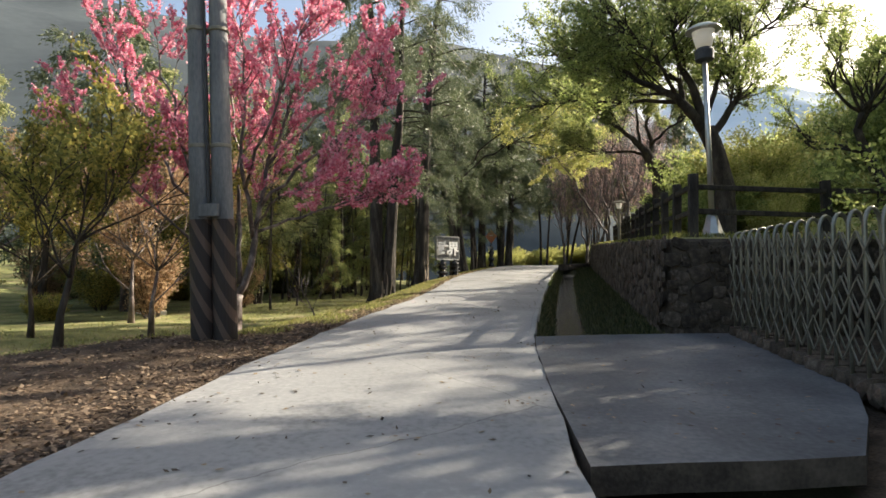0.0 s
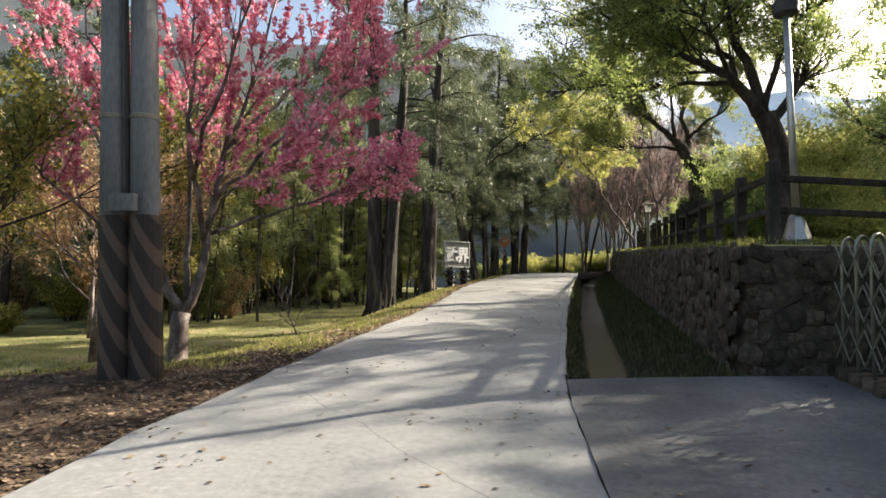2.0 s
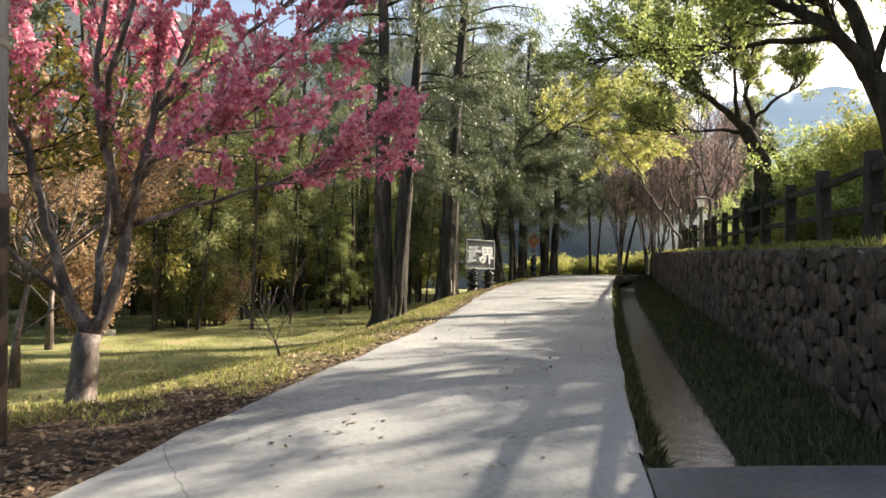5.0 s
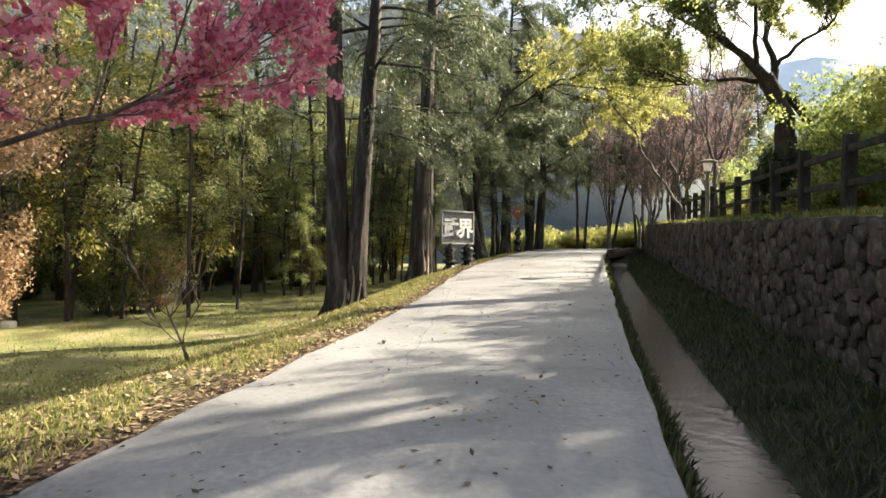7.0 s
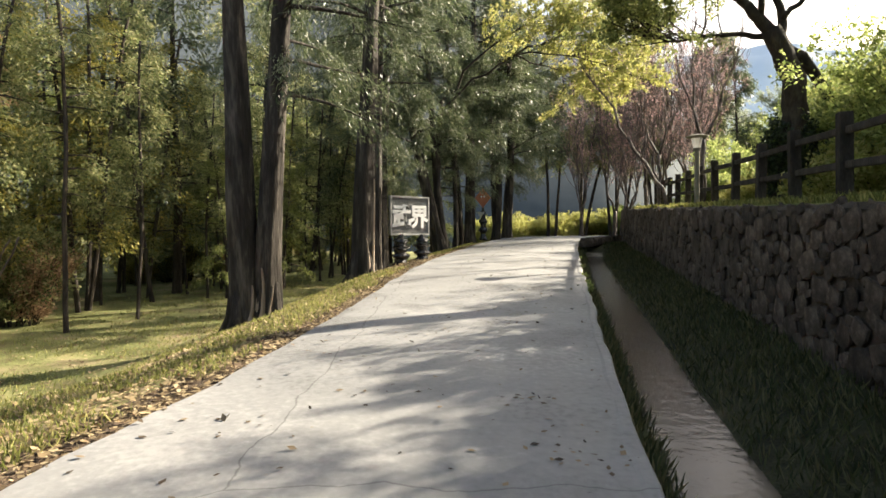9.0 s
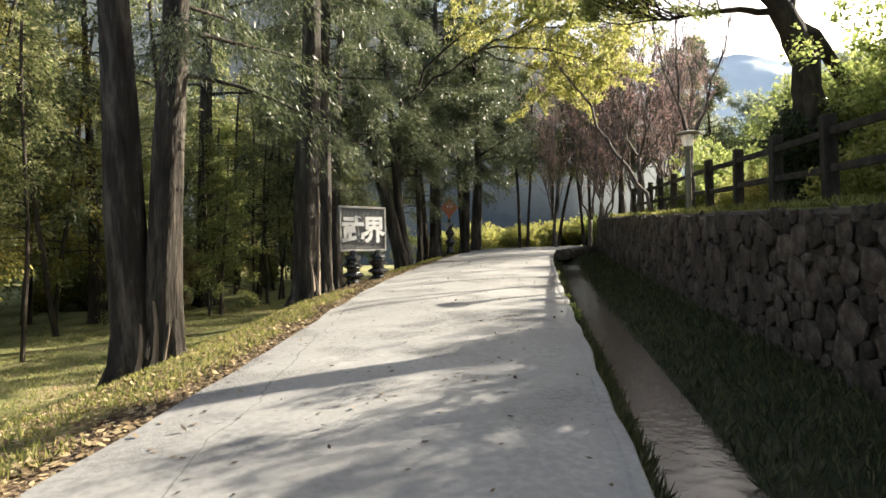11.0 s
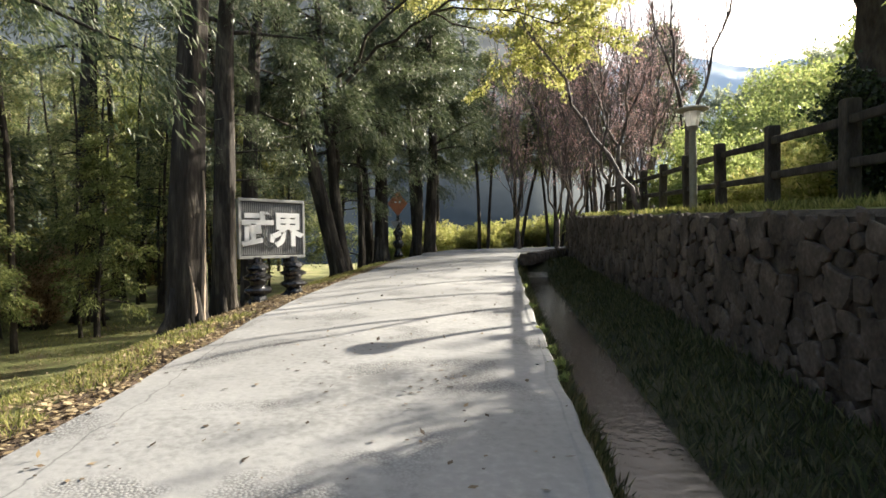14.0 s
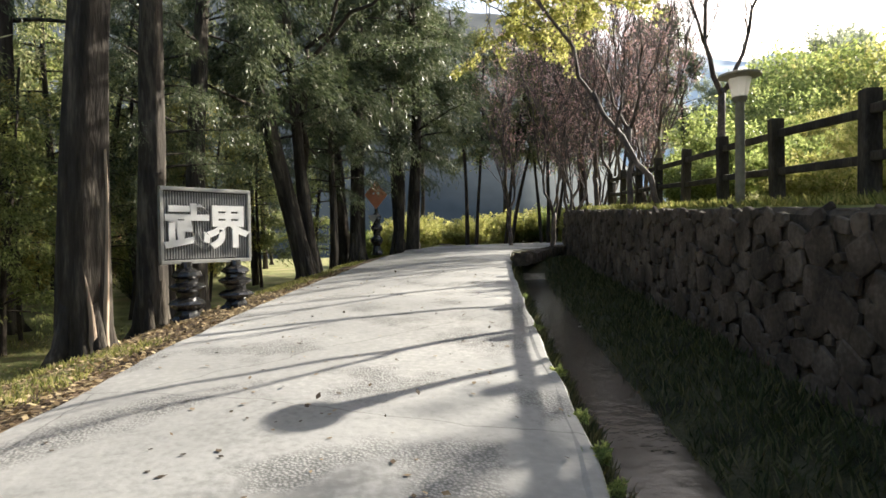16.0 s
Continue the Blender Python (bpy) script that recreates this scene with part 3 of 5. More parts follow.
def stones_on_wall():
    r = random.Random(77)
    joined_v, joined_f = [], []
    count = 0

    def lay(p, turn, w, h):
        nonlocal count
        k = r.randrange(len(STONES))
        m = Matrix.Translation(p) @ Matrix.Rotation(turn, 4, "Z") @ Matrix.Rotation(r.uniform(-0.5, 0.5), 4, "Y") @ Matrix.Diagonal((w * 1.02, 0.045 * r.uniform(0.4, 1.5), h * 1.02, 1))
        near = p[1] < 19.0 and p[0] < 8.0 and count < 300
        if near:
            part("stone", STONE_MESHES[k], terrace_wall, m=m)
            count += 1
        else:
            start = len(joined_v)
            joined_v.extend(m @ Vector(v) for v in STONES[k][0])
            joined_f.extend(tuple(start + i for i in f) for f in STONES[k][1])

    slope = math.atan2(1.0, 0.21)

    def rubble(length, high, place):
        """Irregular stones packed by dart throwing, large ones first."""
        grid = {}
        for size, tries in ((0.34, 420), (0.25, 1900), (0.18, 5000), (0.12, 6500)):
            for _ in range(int(tries * length / 27)):
                s, z = r.uniform(0, length), r.uniform(-0.15, high)
                q = size * r.uniform(0.85, 1.15)
                near = [o for i in (-1, 0, 1) for j in (-1, 0, 1) for o in grid.get((int(s / 0.5) + i, int(z / 0.5 + 5) + j), ())]
                if any(((s - a) / 1.12) ** 2 + (z - b) ** 2 < ((q + c) * 0.43) ** 2 for a, b, c in near):
                    continue
                if place(s, z, q):
                    grid.setdefault((int(s / 0.5), int(z / 0.5 + 5)), []).append((s, z, q))

    def side(s, z, q):
        y = 10.05 + s
        if z + q * 0.4 > z_terrace(y) - z_road(y):
            return False
        lay((x_wall(y) - 0.01 - 0.10 * max(0, 1 - z / 1.7), y, z_road(y) + z), slope - math.pi, q * r.uniform(1.0, 1.3), q * r.uniform(0.8, 1.05))
        return True

    def front(s, z, q):
        if z + q * 0.4 > 2.12 - 0.55:
            return False
        lay((3.95 + s, 9.94 - 0.05 * max(0, 1 - z / 1.7), 0.55 + z), 0.0, q * r.uniform(1.0, 1.3), q * r.uniform(0.8, 1.05))
        return True

    rubble(5.0, 1.6, front)
    rubble(WALL_END - 10.1, 1.65, side)
    # coping stones along the top edge
    y = 10.1
    while y < WALL_END:
        w = r.uniform(0.3, 0.55)
        lay((x_wall(y + w / 2) + 0.08, y + w / 2, z_terrace(y) + r.uniform(-0.09, -0.06)), slope - math.pi, w, 0.15)
        y += w
    rest = part("stones", mesh_from("stones", joined_v, joined_f, M_STONES), terrace_wall, "rubble stones farther along the wall")
    tagged(rest, kind="stuff")


# ---------------------------------------------------------------- fence on the terrace
FENCE_Y = [10.5, 12.3, 14.0, 15.85, 17.65, 19.35, 21.1, 22.85, 24.7, 26.5, 28.35, 30.2, 32.0, 33.85, 35.6]


def build_fence():
    fence = thing("fence", pose(0, 0, 0), "dark weathered two-rail fence on top of the stone wall", "fence")
    r = random.Random(5)
    posts = [(x_fence(y), y) for y in FENCE_Y]
    back = [(7.75, 11.5), (10.6, 11.8), (13.4, 12.1)]
    post_mesh = None
    for x, y in posts + back:
        bm = box((0.165, 0.15, 1.40), (0, 0, 0.50), 0.018)
        if post_mesh is None:
            post_mesh = bpy.data.meshes.new("post")
            bm.to_mesh(post_mesh)
            post_mesh.materials.append(M_FENCE)
        bm.free()
        part("post", post_mesh, fence, m=pose(x, y, z_terrace(y), r.uniform(-1.5, 1.5), r.uniform(-1.5, 1.5), -13 + r.uniform(-4, 4)))
    runs = list(zip(posts, posts[1:])) + list(zip([posts[0]] + back, back))
    for (xa, ya), (xb, yb) in runs:
        for h in (0.98, 0.50):
            a = Vector((xa, ya, z_terrace(ya) + h + r.uniform(-0.02, 0.02)))
            b = Vector((xb, yb, z_terrace(yb) + h + r.uniform(-0.02, 0.02)))
            d = b - a
            bm = box((0.075, d.length - 0.02, 0.10), (0, 0, 0), 0.02)
            turn = d.to_track_quat("Y", "Z").to_matrix().to_4x4()
            part("rail", (bm, M_FENCE), fence, m=Matrix.Translation((a + b) / 2) @ turn)


build_fence()


# ---------------------------------------------------------------- lamps, pole, signs
def build_tall_lamp():
    lamp = thing("street_lamp", pose(5.08, 10.75, z_terrace(10.75) - 0.02, 0, -1.6, 8), "tall galvanised street lamp with a wide cap on the wall", "lamp")
    part("base", (box((0.30, 0.30, 0.12), (0, 0, 0.06), 0.015), M_STEEL), lamp)
    v, f = lathe([(0.20, 0.12), (0.17, 0.20), (0.10, 0.45), (0.055, 0.50)], 8)
    part("base_cone", mesh_from("base_cone", v, f, M_STEEL), lamp)
    v, f = lathe([(0.052, 0.5), (0.045, 3.45)], 14)
    part("pole", mesh_from("pole", v, f, M_STEEL, True), lamp)
    v, f = lathe([(0.10, 3.40), (0.17, 3.44), (0.18, 3.60), (0.14, 3.66)], 16)
    part("collar", mesh_from("collar", v, f, M_SIGNBACK), lamp, "dark collar under the glass")
    v, f = lathe([(0.13, 3.66), (0.17, 3.80), (0.21, 3.98)], 18)
    part("glass", mesh_from("glass", v, f, M_LAMPGLASS, True), lamp, "frosted lamp glass")
    v, f = lathe([(0.22, 3.98), (0.32, 4.0), (0.32, 4.03), (0.2, 4.10), (0.05, 4.14)], 20)
    part("cap", mesh_from("cap", v, f, M_STEEL), lamp)


build_tall_lamp()


def build_path_lamp():
    lamp = thing("street_lamp", pose(7.72, 25.0, z_terrace(25.0) - 0.03), "short path lamp with a flat round cap by the fence", "lamp")
    v, f = lathe([(0.075, 0), (0.066, 0.1), (0.062, 1.0), (0.058, 1.52)], 14, 0.02)
    part("post", mesh_from("post", v, f, M_LAMPPOST), lamp)
    v, f = lathe([(0.075, 1.50), (0.095, 1.54), (0.10, 1.57)], 16)
    part("collar", mesh_from("collar", v, f, M_LAMPPOST), lamp)
    v, f = lathe([(0.095, 1.57), (0.12, 1.69), (0.15, 1.82)], 8)
    part("glass", mesh_from("glass", v, f, M_LAMPGLASS), lamp, "frosted lamp glass")
    v, f = lathe([(0.155, 1.82), (0.275, 1.85), (0.275, 1.875), (0.20, 1.90), (0.04, 1.93)], 24)
    part("cap", mesh_from("cap", v, f, M_LAMPCAP), lamp)


build_path_lamp()


def build_pole():
    z = z_ground(-3.62, 9.1)
    pole = thing("utility_pole", pose(-3.62, 9.1, z - 0.05, 0, -2.3, 0), "twin grey concrete utility pole with striped hazard wrap", "pole")
    for dx, dy in ((-0.165, 0.0), (0.165, 0.05)):
        v, f = lathe([(0.180, 0), (0.165, 2.2), (0.135, 6.0), (0.11, 10.0)], 22)
        shaft = part("shaft", mesh_from("shaft", v, f, M_CONCPOLE, True), pole, m=pose(dx, dy, 0))
        v, f = lathe([(0.186, 0.02), (0.190, 0.05), (0.180, 1.9), (0.176, 1.95)], 22, 0.01)
        part("hazard_wrap", mesh_from("hazard_wrap", v, f, M_WRAP), shaft, "dark wrap with slanting rusty stripes")
        for h in (3.1, 5.0):
            v, f = lathe([(0.164, h), (0.17, h + 0.01), (0.17, h + 0.05), (0.16, h + 0.06)], 22)
            part("band", mesh_from("band", v, f, M_LAMPPOST), shaft)
    part("meter_box", (box((0.30, 0.10, 0.20), (0.05, -0.21, 2.08), 0.015), M_CONCPOLE), pole, "small pale box strapped on")
    v, f = tubes([([(0.0, -0.10, 2.1), (0.0, -0.11, 4.0), (0.005, -0.10, 6.0), (0, -0.08, 9.8)], [0.02] * 4)], 8)
    part("conduit", mesh_from("conduit", v, f, M_SIGNBACK), pole)


build_pole()

TOTEM = [(0.20, 0.0), (0.21, 0.05), (0.15, 0.12), (0.12, 0.20), (0.20, 0.26), (0.23, 0.31), (0.20, 0.36), (0.12, 0.41), (0.14, 0.50), (0.21, 0.55),
         (0.22, 0.60), (0.13, 0.66), (0.13, 0.72), (0.18, 0.77), (0.16, 0.84), (0.07, 0.90), (0.06, 1.0)]


def build_name_sign():
    a, b = Vector((-0.29, 26.38, 0)), Vector((0.75, 27.24, 0))
    d = (b - a).normalized()
    mid = (a + b) / 2
    width = (b - a).length
    turn = math.degrees(math.atan2(d.y, d.x))
    z0, z1 = 2.17, 3.24
    sign = thing("sign_board", pose(mid.x, mid.y, 0, 0, 0, turn), "dark ribbed sign board with white characters on black pedestals", "sign")
    h = z1 - z0
    part("backing", (box((width - 0.05, 0.05, h - 0.05), (0, 0.05, (z0 + z1) / 2), 0.004), M_SIGNBACK), sign)
    n = 32
    rib = None
    for i in range(n):
        x = -width / 2 + 0.06 + (width - 0.12) * i / (n - 1)
        if rib is None:
            rib = bpy.data.meshes.new("rib")
            bm = box((0.018, 0.02, h - 0.09), (0, 0, 0), 0.003)
            bm.to_mesh(rib)
            bm.free()
            rib.materials.append(M_SIGNRIB)
        part("rib", rib, sign, m=pose(x, 0.017, (z0 + z1) / 2))
    for zz in (z0, z1):
        part("frame_bar", (box((width + 0.04, 0.09, 0.055), (0, 0.02, zz), 0.008), M_SIGNFRAME), sign)
    for xx in (-width / 2, width / 2):
        part("frame_bar", (box((0.05, 0.085, h - 0.056), (xx, 0.02, (z0 + z1) / 2), 0.008), M_SIGNFRAME), sign)
    for i, ch in enumerate("\u6b66\u754c"):
        cu = bpy.data.curves.new("character", "FONT")
        cu.body = ch
        cu.size = 0.68
        cu.extrude = 0.012
        cu.offset = 0.022
        cu.align_x = "CENTER"
        tmp = bpy.data.objects.new("character", cu)
        scene.collection.objects.link(tmp)
        dg = bpy.context.evaluated_depsgraph_get()
        me = bpy.data.meshes.new_from_object(tmp.evaluated_get(dg))
        bpy.data.objects.remove(tmp)
        me.materials.clear()
        me.materials.append(M_WHITE)
        part("character", me, sign, "white raised character", m=pose((-0.31, 0.32)[i], -0.012, z0 + 0.27, 90, 0, 0))
    for i, x in enumerate((-0.34, 0.42)):
        p = Matrix.Rotation(radians(turn), 4, "Z") @ Vector((x, -0.02, 0))
        wx, wy = mid.x + p.x, mid.y + p.y
        zb = z_ground(wx, wy) - 0.03
        s = (z0 - zb) / 1.0
        v, f = lathe([(q * 1.18, zz * s + zb) for q, zz in TOTEM], 10, 0.06, 5 + i)
        part("pedestal", mesh_from("pedestal", v, f, M_TOTEM), sign, "glossy black carved stacked pedestal", m=pose(x, -0.02, 0))


build_name_sign()


def build_road_sign():
    zb = z_road(36.2) - 0.02
    sign = thing("road_sign", pose(3.05, 36.2, zb, 0, 0, -6), "faded orange diamond sign on a black carved post", "sign")
    v, f = lathe([(q * 0.9, zz * 1.5) for q, zz in TOTEM], 10, 0.06, 9)
    part("pedestal", mesh_from("pedestal", v, f, M_TOTEM), sign, "glossy black carved stacked post")
    bm = box((0.56, 0.03, 0.56), (0, 0, 0), 0.006, Matrix.Diagonal((1, 1, 1, 1)) @ Matrix.Rotation(radians(45), 4, "Y"))
    bmesh.ops.scale(bm, vec=(0.9, 1, 1.15), verts=bm.verts)
    plate = part("plate", (bm, M_ORANGE), sign, "faded orange diamond plate", m=pose(0, -0.08, 1.92))
    for x in (-0.07, 0.07):
        v, f = lathe([(0.038, 0), (0.036, 0.02)], 12)
        part("reflector", mesh_from("reflector", v, f, M_WHITE), plate, m=pose(x, -0.015, 0.05, 90, 0, 0))
    bm = bmesh.new()
    t = [bm.verts.new(p) for p in ((-0.17, -0.07, 1.28), (0.17, -0.07, 1.28), (0.0, -0.07, 1.0))]
    fc = bm.faces.new(t)
    ext = bmesh.ops.extrude_face_region(bm, geom=[fc])
    bmesh.ops.translate(bm, vec=(0, 0.02, 0), verts=[g for g in ext["geom"] if isinstance(g, bmesh.types.BMVert)])
    bmesh.ops.recalc_face_normals(bm, faces=bm.faces[:])
    part("triangle_plate", (bm, M_SIGNFRAME), sign, "small pale triangular plate", m=pose(-0.1, -0.12, 0))


build_road_sign()


GATE_TOP = 2.18


def build_gate():
    """Folding gate of arched steel tubes linked by crossed bars, pushed back along the drive."""
    gate = thing("folding_gate", pose(0, 0, 0), "folding gate of arched steel tubes along the drive", "gate")
    a, b = Vector((4.86, 9.35, 0)), Vector((4.05, 3.2, 0))
    n = 22
    d = (b - a).normalized()
    side = Vector((-d.y, d.x, 0)) * 0.17
    height = 1.60
    pts = [(-0.17, 0, 0)] + [(-0.17, 0, height - 0.17)] + [(-0.17 * math.cos(t), 0, height - 0.17 + 0.17 * math.sin(t)) for t in np.linspace(0.3, math.pi - 0.3, 7)] + [(0.17, 0, height - 0.17), (0.17, 0, 0)]
    v, f = tubes([(pts, [0.021] * len(pts))], 8)
    arch = mesh_from("arch_tube", v, f, M_GATE, True)
    turn = math.degrees(math.atan2(side.y, side.x))
    where = [a + (b - a) * (i / (n - 1)) for i in range(n)]
    for p in where:
        foot = z_road(p.y) + 0.08
        part("arch_tube", arch, gate, m=pose(p.x, p.y, foot, 0, 0, turn + 38) @ Matrix.Diagonal((1, 1, (GATE_TOP - foot) / height, 1)))
    for p, q in zip(where, where[1:]):
        for s in (-1, 1):
            for z in (0.25, 0.74, 1.22):
                for lo, hi in ((z, z + 0.40), (z + 0.40, z)):
                    u = p + side * s + Vector((0, 0, z_road(p.y) + lo))
                    w = q + side * s + Vector((0, 0, z_road(q.y) + hi))
                    m = Matrix.Translation((u + w) / 2) @ (w - u).to_track_quat("Y", "Z").to_matrix().to_4x4() @ Matrix.Diagonal((1, (w - u).length, 1, 1))
                    part("cross_bar", CROSS_BAR, gate, m=m)
    base = thing("gate_footing", pose(0, 0, 0), "low row of rough stones under the gate", "kerb", kind="structure")
    r = random.Random(8)
    t = 0.0
    while t < 6.3:
        w = r.uniform(0.22, 0.42)
        p = a + d * (t + w / 2)
        part("stone", STONE_MESHES[r.randrange(7)], base, m=Matrix.Translation((p.x - 0.02, p.y, z_road(p.y) + 0.03)) @ Matrix.Rotation(math.atan2(d.y, d.x), 4, "Z") @ Matrix.Diagonal((w, 0.45, 0.26, 1)))
        t += w


bm_bar = box((0.010, 1.0, 0.020), (0, 0, 0), 0)
CROSS_BAR = bpy.data.meshes.new("cross_bar")
bm_bar.to_mesh(CROSS_BAR)
bm_bar.free()
CROSS_BAR.materials.append(M_GATE)
build_gate()


# ---------------------------------------------------------------- trees
def bent(p, d, length, steps, r, wander=0.15, lift=0.0):
    """A wandering line from p towards d; lift: how much it bends up (or down) on the way."""
    pts = [Vector(p)]
    d = Vector(d).normalized()
    for _ in range(steps):
        d = (d + Vector((r.uniform(-1, 1), r.uniform(-1, 1), r.uniform(-1, 1))) * wander + Vector((0, 0, lift))).normalized()
        pts.append(pts[-1] + d * (length / steps))
    return pts


def taper(r0, r1, n):
    return [r0 + (r1 - r0) * i / (n - 1) for i in range(n)]


def leaf_quads(rng, pts, ways, per, run, size, droop=0.2, spread=0.8, slim=0.4):
    """per pointed leaves along each twig (pts, ways): (n, 4, 3) quads."""
    pts, ways = np.asarray(pts), np.asarray(ways)
    n = len(pts) * per
    p = np.repeat(pts, per, 0)
    w = np.repeat(ways, per, 0)
    u = rng.random((n, 1))
    p = p + w * u * run + rng.normal(0, run * 0.16, (n, 3))
    p[:, 2] -= droop * run * (u[:, 0] ** 2)
    d = w + rng.normal(0, spread, (n, 3))
    d[:, 2] -= droop
    d /= np.linalg.norm(d, axis=1, keepdims=True) + 1e-9
    s = np.cross(d, rng.normal(0, 1, (n, 3)))
    s /= np.linalg.norm(s, axis=1, keepdims=True) + 1e-9
    ln = size * rng.uniform(0.6, 1.4, (n, 1))
    h = s * ln * slim * 0.5
    return np.stack([p, p + d * ln * 0.45 + h, p + d * ln, p + d * ln * 0.45 - h], 1)


def cedar_kind(seed, height, r0, clear, reach, per=22, size=0.16, twigs=5, density=6.5, mat=None, bark=None, slim=0.17, droop=0.7, flare=1.45):
    """A conifer: straight trunk with a flared foot, drooping limbs with hanging sprays."""
    r = random.Random(seed)
    rng = np.random.default_rng(seed)
    trunk = bent((0, 0, -0.1), (r.uniform(-0.05, 0.05), r.uniform(-0.05, 0.05), 1), height, 12, r, 0.04)
    trunk.insert(1, trunk[0].lerp(trunk[1], 0.30))
    trunk.insert(1, trunk[0].lerp(trunk[1], 0.35))
    rad = [r0 * flare, r0 * 1.16] + taper(r0 * 1.02, 0.03, 13)
    lines = [(trunk, rad)]
    roots = []
    for k in range(4):
        a = k * 1.57 + r.uniform(-0.4, 0.4)
        roots.append(([Vector((math.cos(a) * r0 * 1.7, math.sin(a) * r0 * 1.7, -0.12)), Vector((math.cos(a) * r0 * 0.9, math.sin(a) * r0 * 0.9, 0.18)),
                       Vector((math.cos(a) * r0 * 0.45, math.sin(a) * r0 * 0.45, 0.9))], [r0 * 0.38, r0 * 0.42, r0 * 0.3]))
    tp, tw = [], []
    for i in range(int((height - clear) * density)):
        z = clear + (height - clear) * (i + r.random()) / ((height - clear) * density)
        f = z / height * 12
        j = min(11, int(f))
        p = trunk[j + 2].lerp(trunk[j + 3], f - j) if j else trunk[2]
        a = r.uniform(0, 2 * math.pi)
        ln = reach * r.uniform(0.5, 1.1) * (1 - 0.75 * ((z - clear) / (height - clear)) ** 1.4)
        limb = bent(p, (math.cos(a), math.sin(a), r.uniform(0.1, 0.5)), ln, 5, r, 0.14, -0.10)
        lines.append((limb, taper(0.018 + 0.012 * ln, 0.006, 6)))
        for q in range(3, 6):
            for _ in range(twigs + 2):
                w = (limb[q] - limb[q - 1]).normalized() + Vector((r.uniform(-1, 1), r.uniform(-1, 1), r.uniform(-0.9, 0.2))) * 0.8
                tp.append(tuple(limb[q].lerp(limb[q - 1], r.random())))
                tw.append(tuple(w.normalized()))
    v, f = tubes(lines[:1], 6, 0.10, seed, 5)
    wood = mesh_from("trunk", v, f, bark or M_BARK, True)
    v, f = tubes(lines[1:], 5, 0.10, seed)
    limbs = mesh_from("branchwork", v, f, bark or M_BARK, True)
    leaf = quad_mesh("crown", leaf_quads(rng, tp, tw, per, 0.55, size, droop, 0.5, slim), mat or M_CEDAR)
    feet = [mesh_from("root", *tubes([line], 7, 0.12, seed + k), bark or M_BARK, True) for k, line in enumerate(roots)] if r0 > 0.15 else []
    return wood, leaf, limbs, feet, list(zip(trunk, rad))


def broad_kind(seed, spine, r0, forks, reach, depth=3, per=10, size=0.07, mat=None, bark=None, bias=(0, 0, 0.3), run=0.3, leafy=1.0, slim=0.55, wander=0.22, tip=0.008, split=3):
    """A broadleaf: trunk along spine, limbs that fork, leaves on the last twigs."""
    r = random.Random(seed)
    rng = np.random.default_rng(seed)
    spine = [Vector(p) for p in spine]
    lines = [(spine, taper(r0, r0 * 0.45, len(spine)))]
    lines[0][1][0] *= 1.35
    tp, tw = [], []

    def grow(p, d, ln, rad, level):
        pts = bent(p, d, ln, 5, r, wander, 0.03)
        lines.append((pts, taper(rad, max(tip, rad * 0.45), 6)))
        if level == 0:
            for q in range(1, 6):
                if r.random() < leafy:
                    tp.append(tuple(pts[q]))
                    tw.append(tuple((pts[q] - pts[q - 1]).normalized()))
            return
        if level == 1:
            for q in range(2, 6):
                if r.random() < leafy * 0.7:
                    tp.append(tuple(pts[q]))
                    tw.append(tuple((pts[q] - pts[q - 1]).normalized()))
        for _ in range(split):
            q = r.choice((2, 3, 4, 5))
            w = (pts[q] - pts[q - 1]).normalized() + Vector((r.uniform(-1, 1), r.uniform(-1, 1), r.uniform(-0.7, 0.9))) * 0.75 + Vector(bias) * 0.4
            grow(pts[q], w, ln * r.uniform(0.5, 0.75), max(tip, rad * 0.55), level - 1)

    n = len(spine)
    for k in range(forks):
        j = n - 1 if k < 2 else r.randrange(max(1, n // 2), n)
        a = 2 * math.pi * (k + r.random() * 0.7) / forks
        d = Vector((math.cos(a), math.sin(a), r.uniform(0.15, 0.8))) + Vector(bias)
        grow(spine[j], d, reach * r.uniform(0.7, 1.1), r0 * 0.30, depth)
    v, f = tubes(lines, 6, 0.06, seed)
    wood = mesh_from("trunk", v, f, bark or M_DARKBARK, True)
    leaf = quad_mesh("crown", leaf_quads(rng, tp, tw, per, run, size, 0.15, 0.9, slim), mat or M_GREEN)
    return wood, leaf


def bush_kind(seed, width, height, stems=26, per=34, size=0.08, mat=None, slim=0.5, droop=0.1):
    r = random.Random(seed)
    rng = np.random.default_rng(seed)
    lines, tp, tw = [], [], []
    for _ in range(stems):
        a = r.uniform(0, 2 * math.pi)
        lean = r.uniform(0.1, 1.0)
        d = Vector((math.cos(a) * lean * width / height, math.sin(a) * lean * width / height, 1))
        pts = bent((0.15 * width * math.cos(a), 0.15 * width * math.sin(a), -0.05), d, height * r.uniform(0.6, 1.1), 5, r, 0.2)
        lines.append((pts, taper(0.014, 0.004, 6)))
        for q in range(1, 6):
            for _k in range(2):
                tp.append(tuple(pts[q]))
                w = (pts[q] - pts[q - 1]).normalized() + Vector((r.uniform(-1, 1), r.uniform(-1, 1), r.uniform(-0.5, 0.8)))
                tw.append(tuple(w.normalized()))
    v, f = tubes(lines, 4, 0, seed)
    return mesh_from("stem_clump", v, f, M_DARKBARK), quad_mesh("foliage", leaf_quads(rng, tp, tw, per, 0.25 * (width + height) / 2, size, droop, 0.9, slim), mat or M_GREEN)


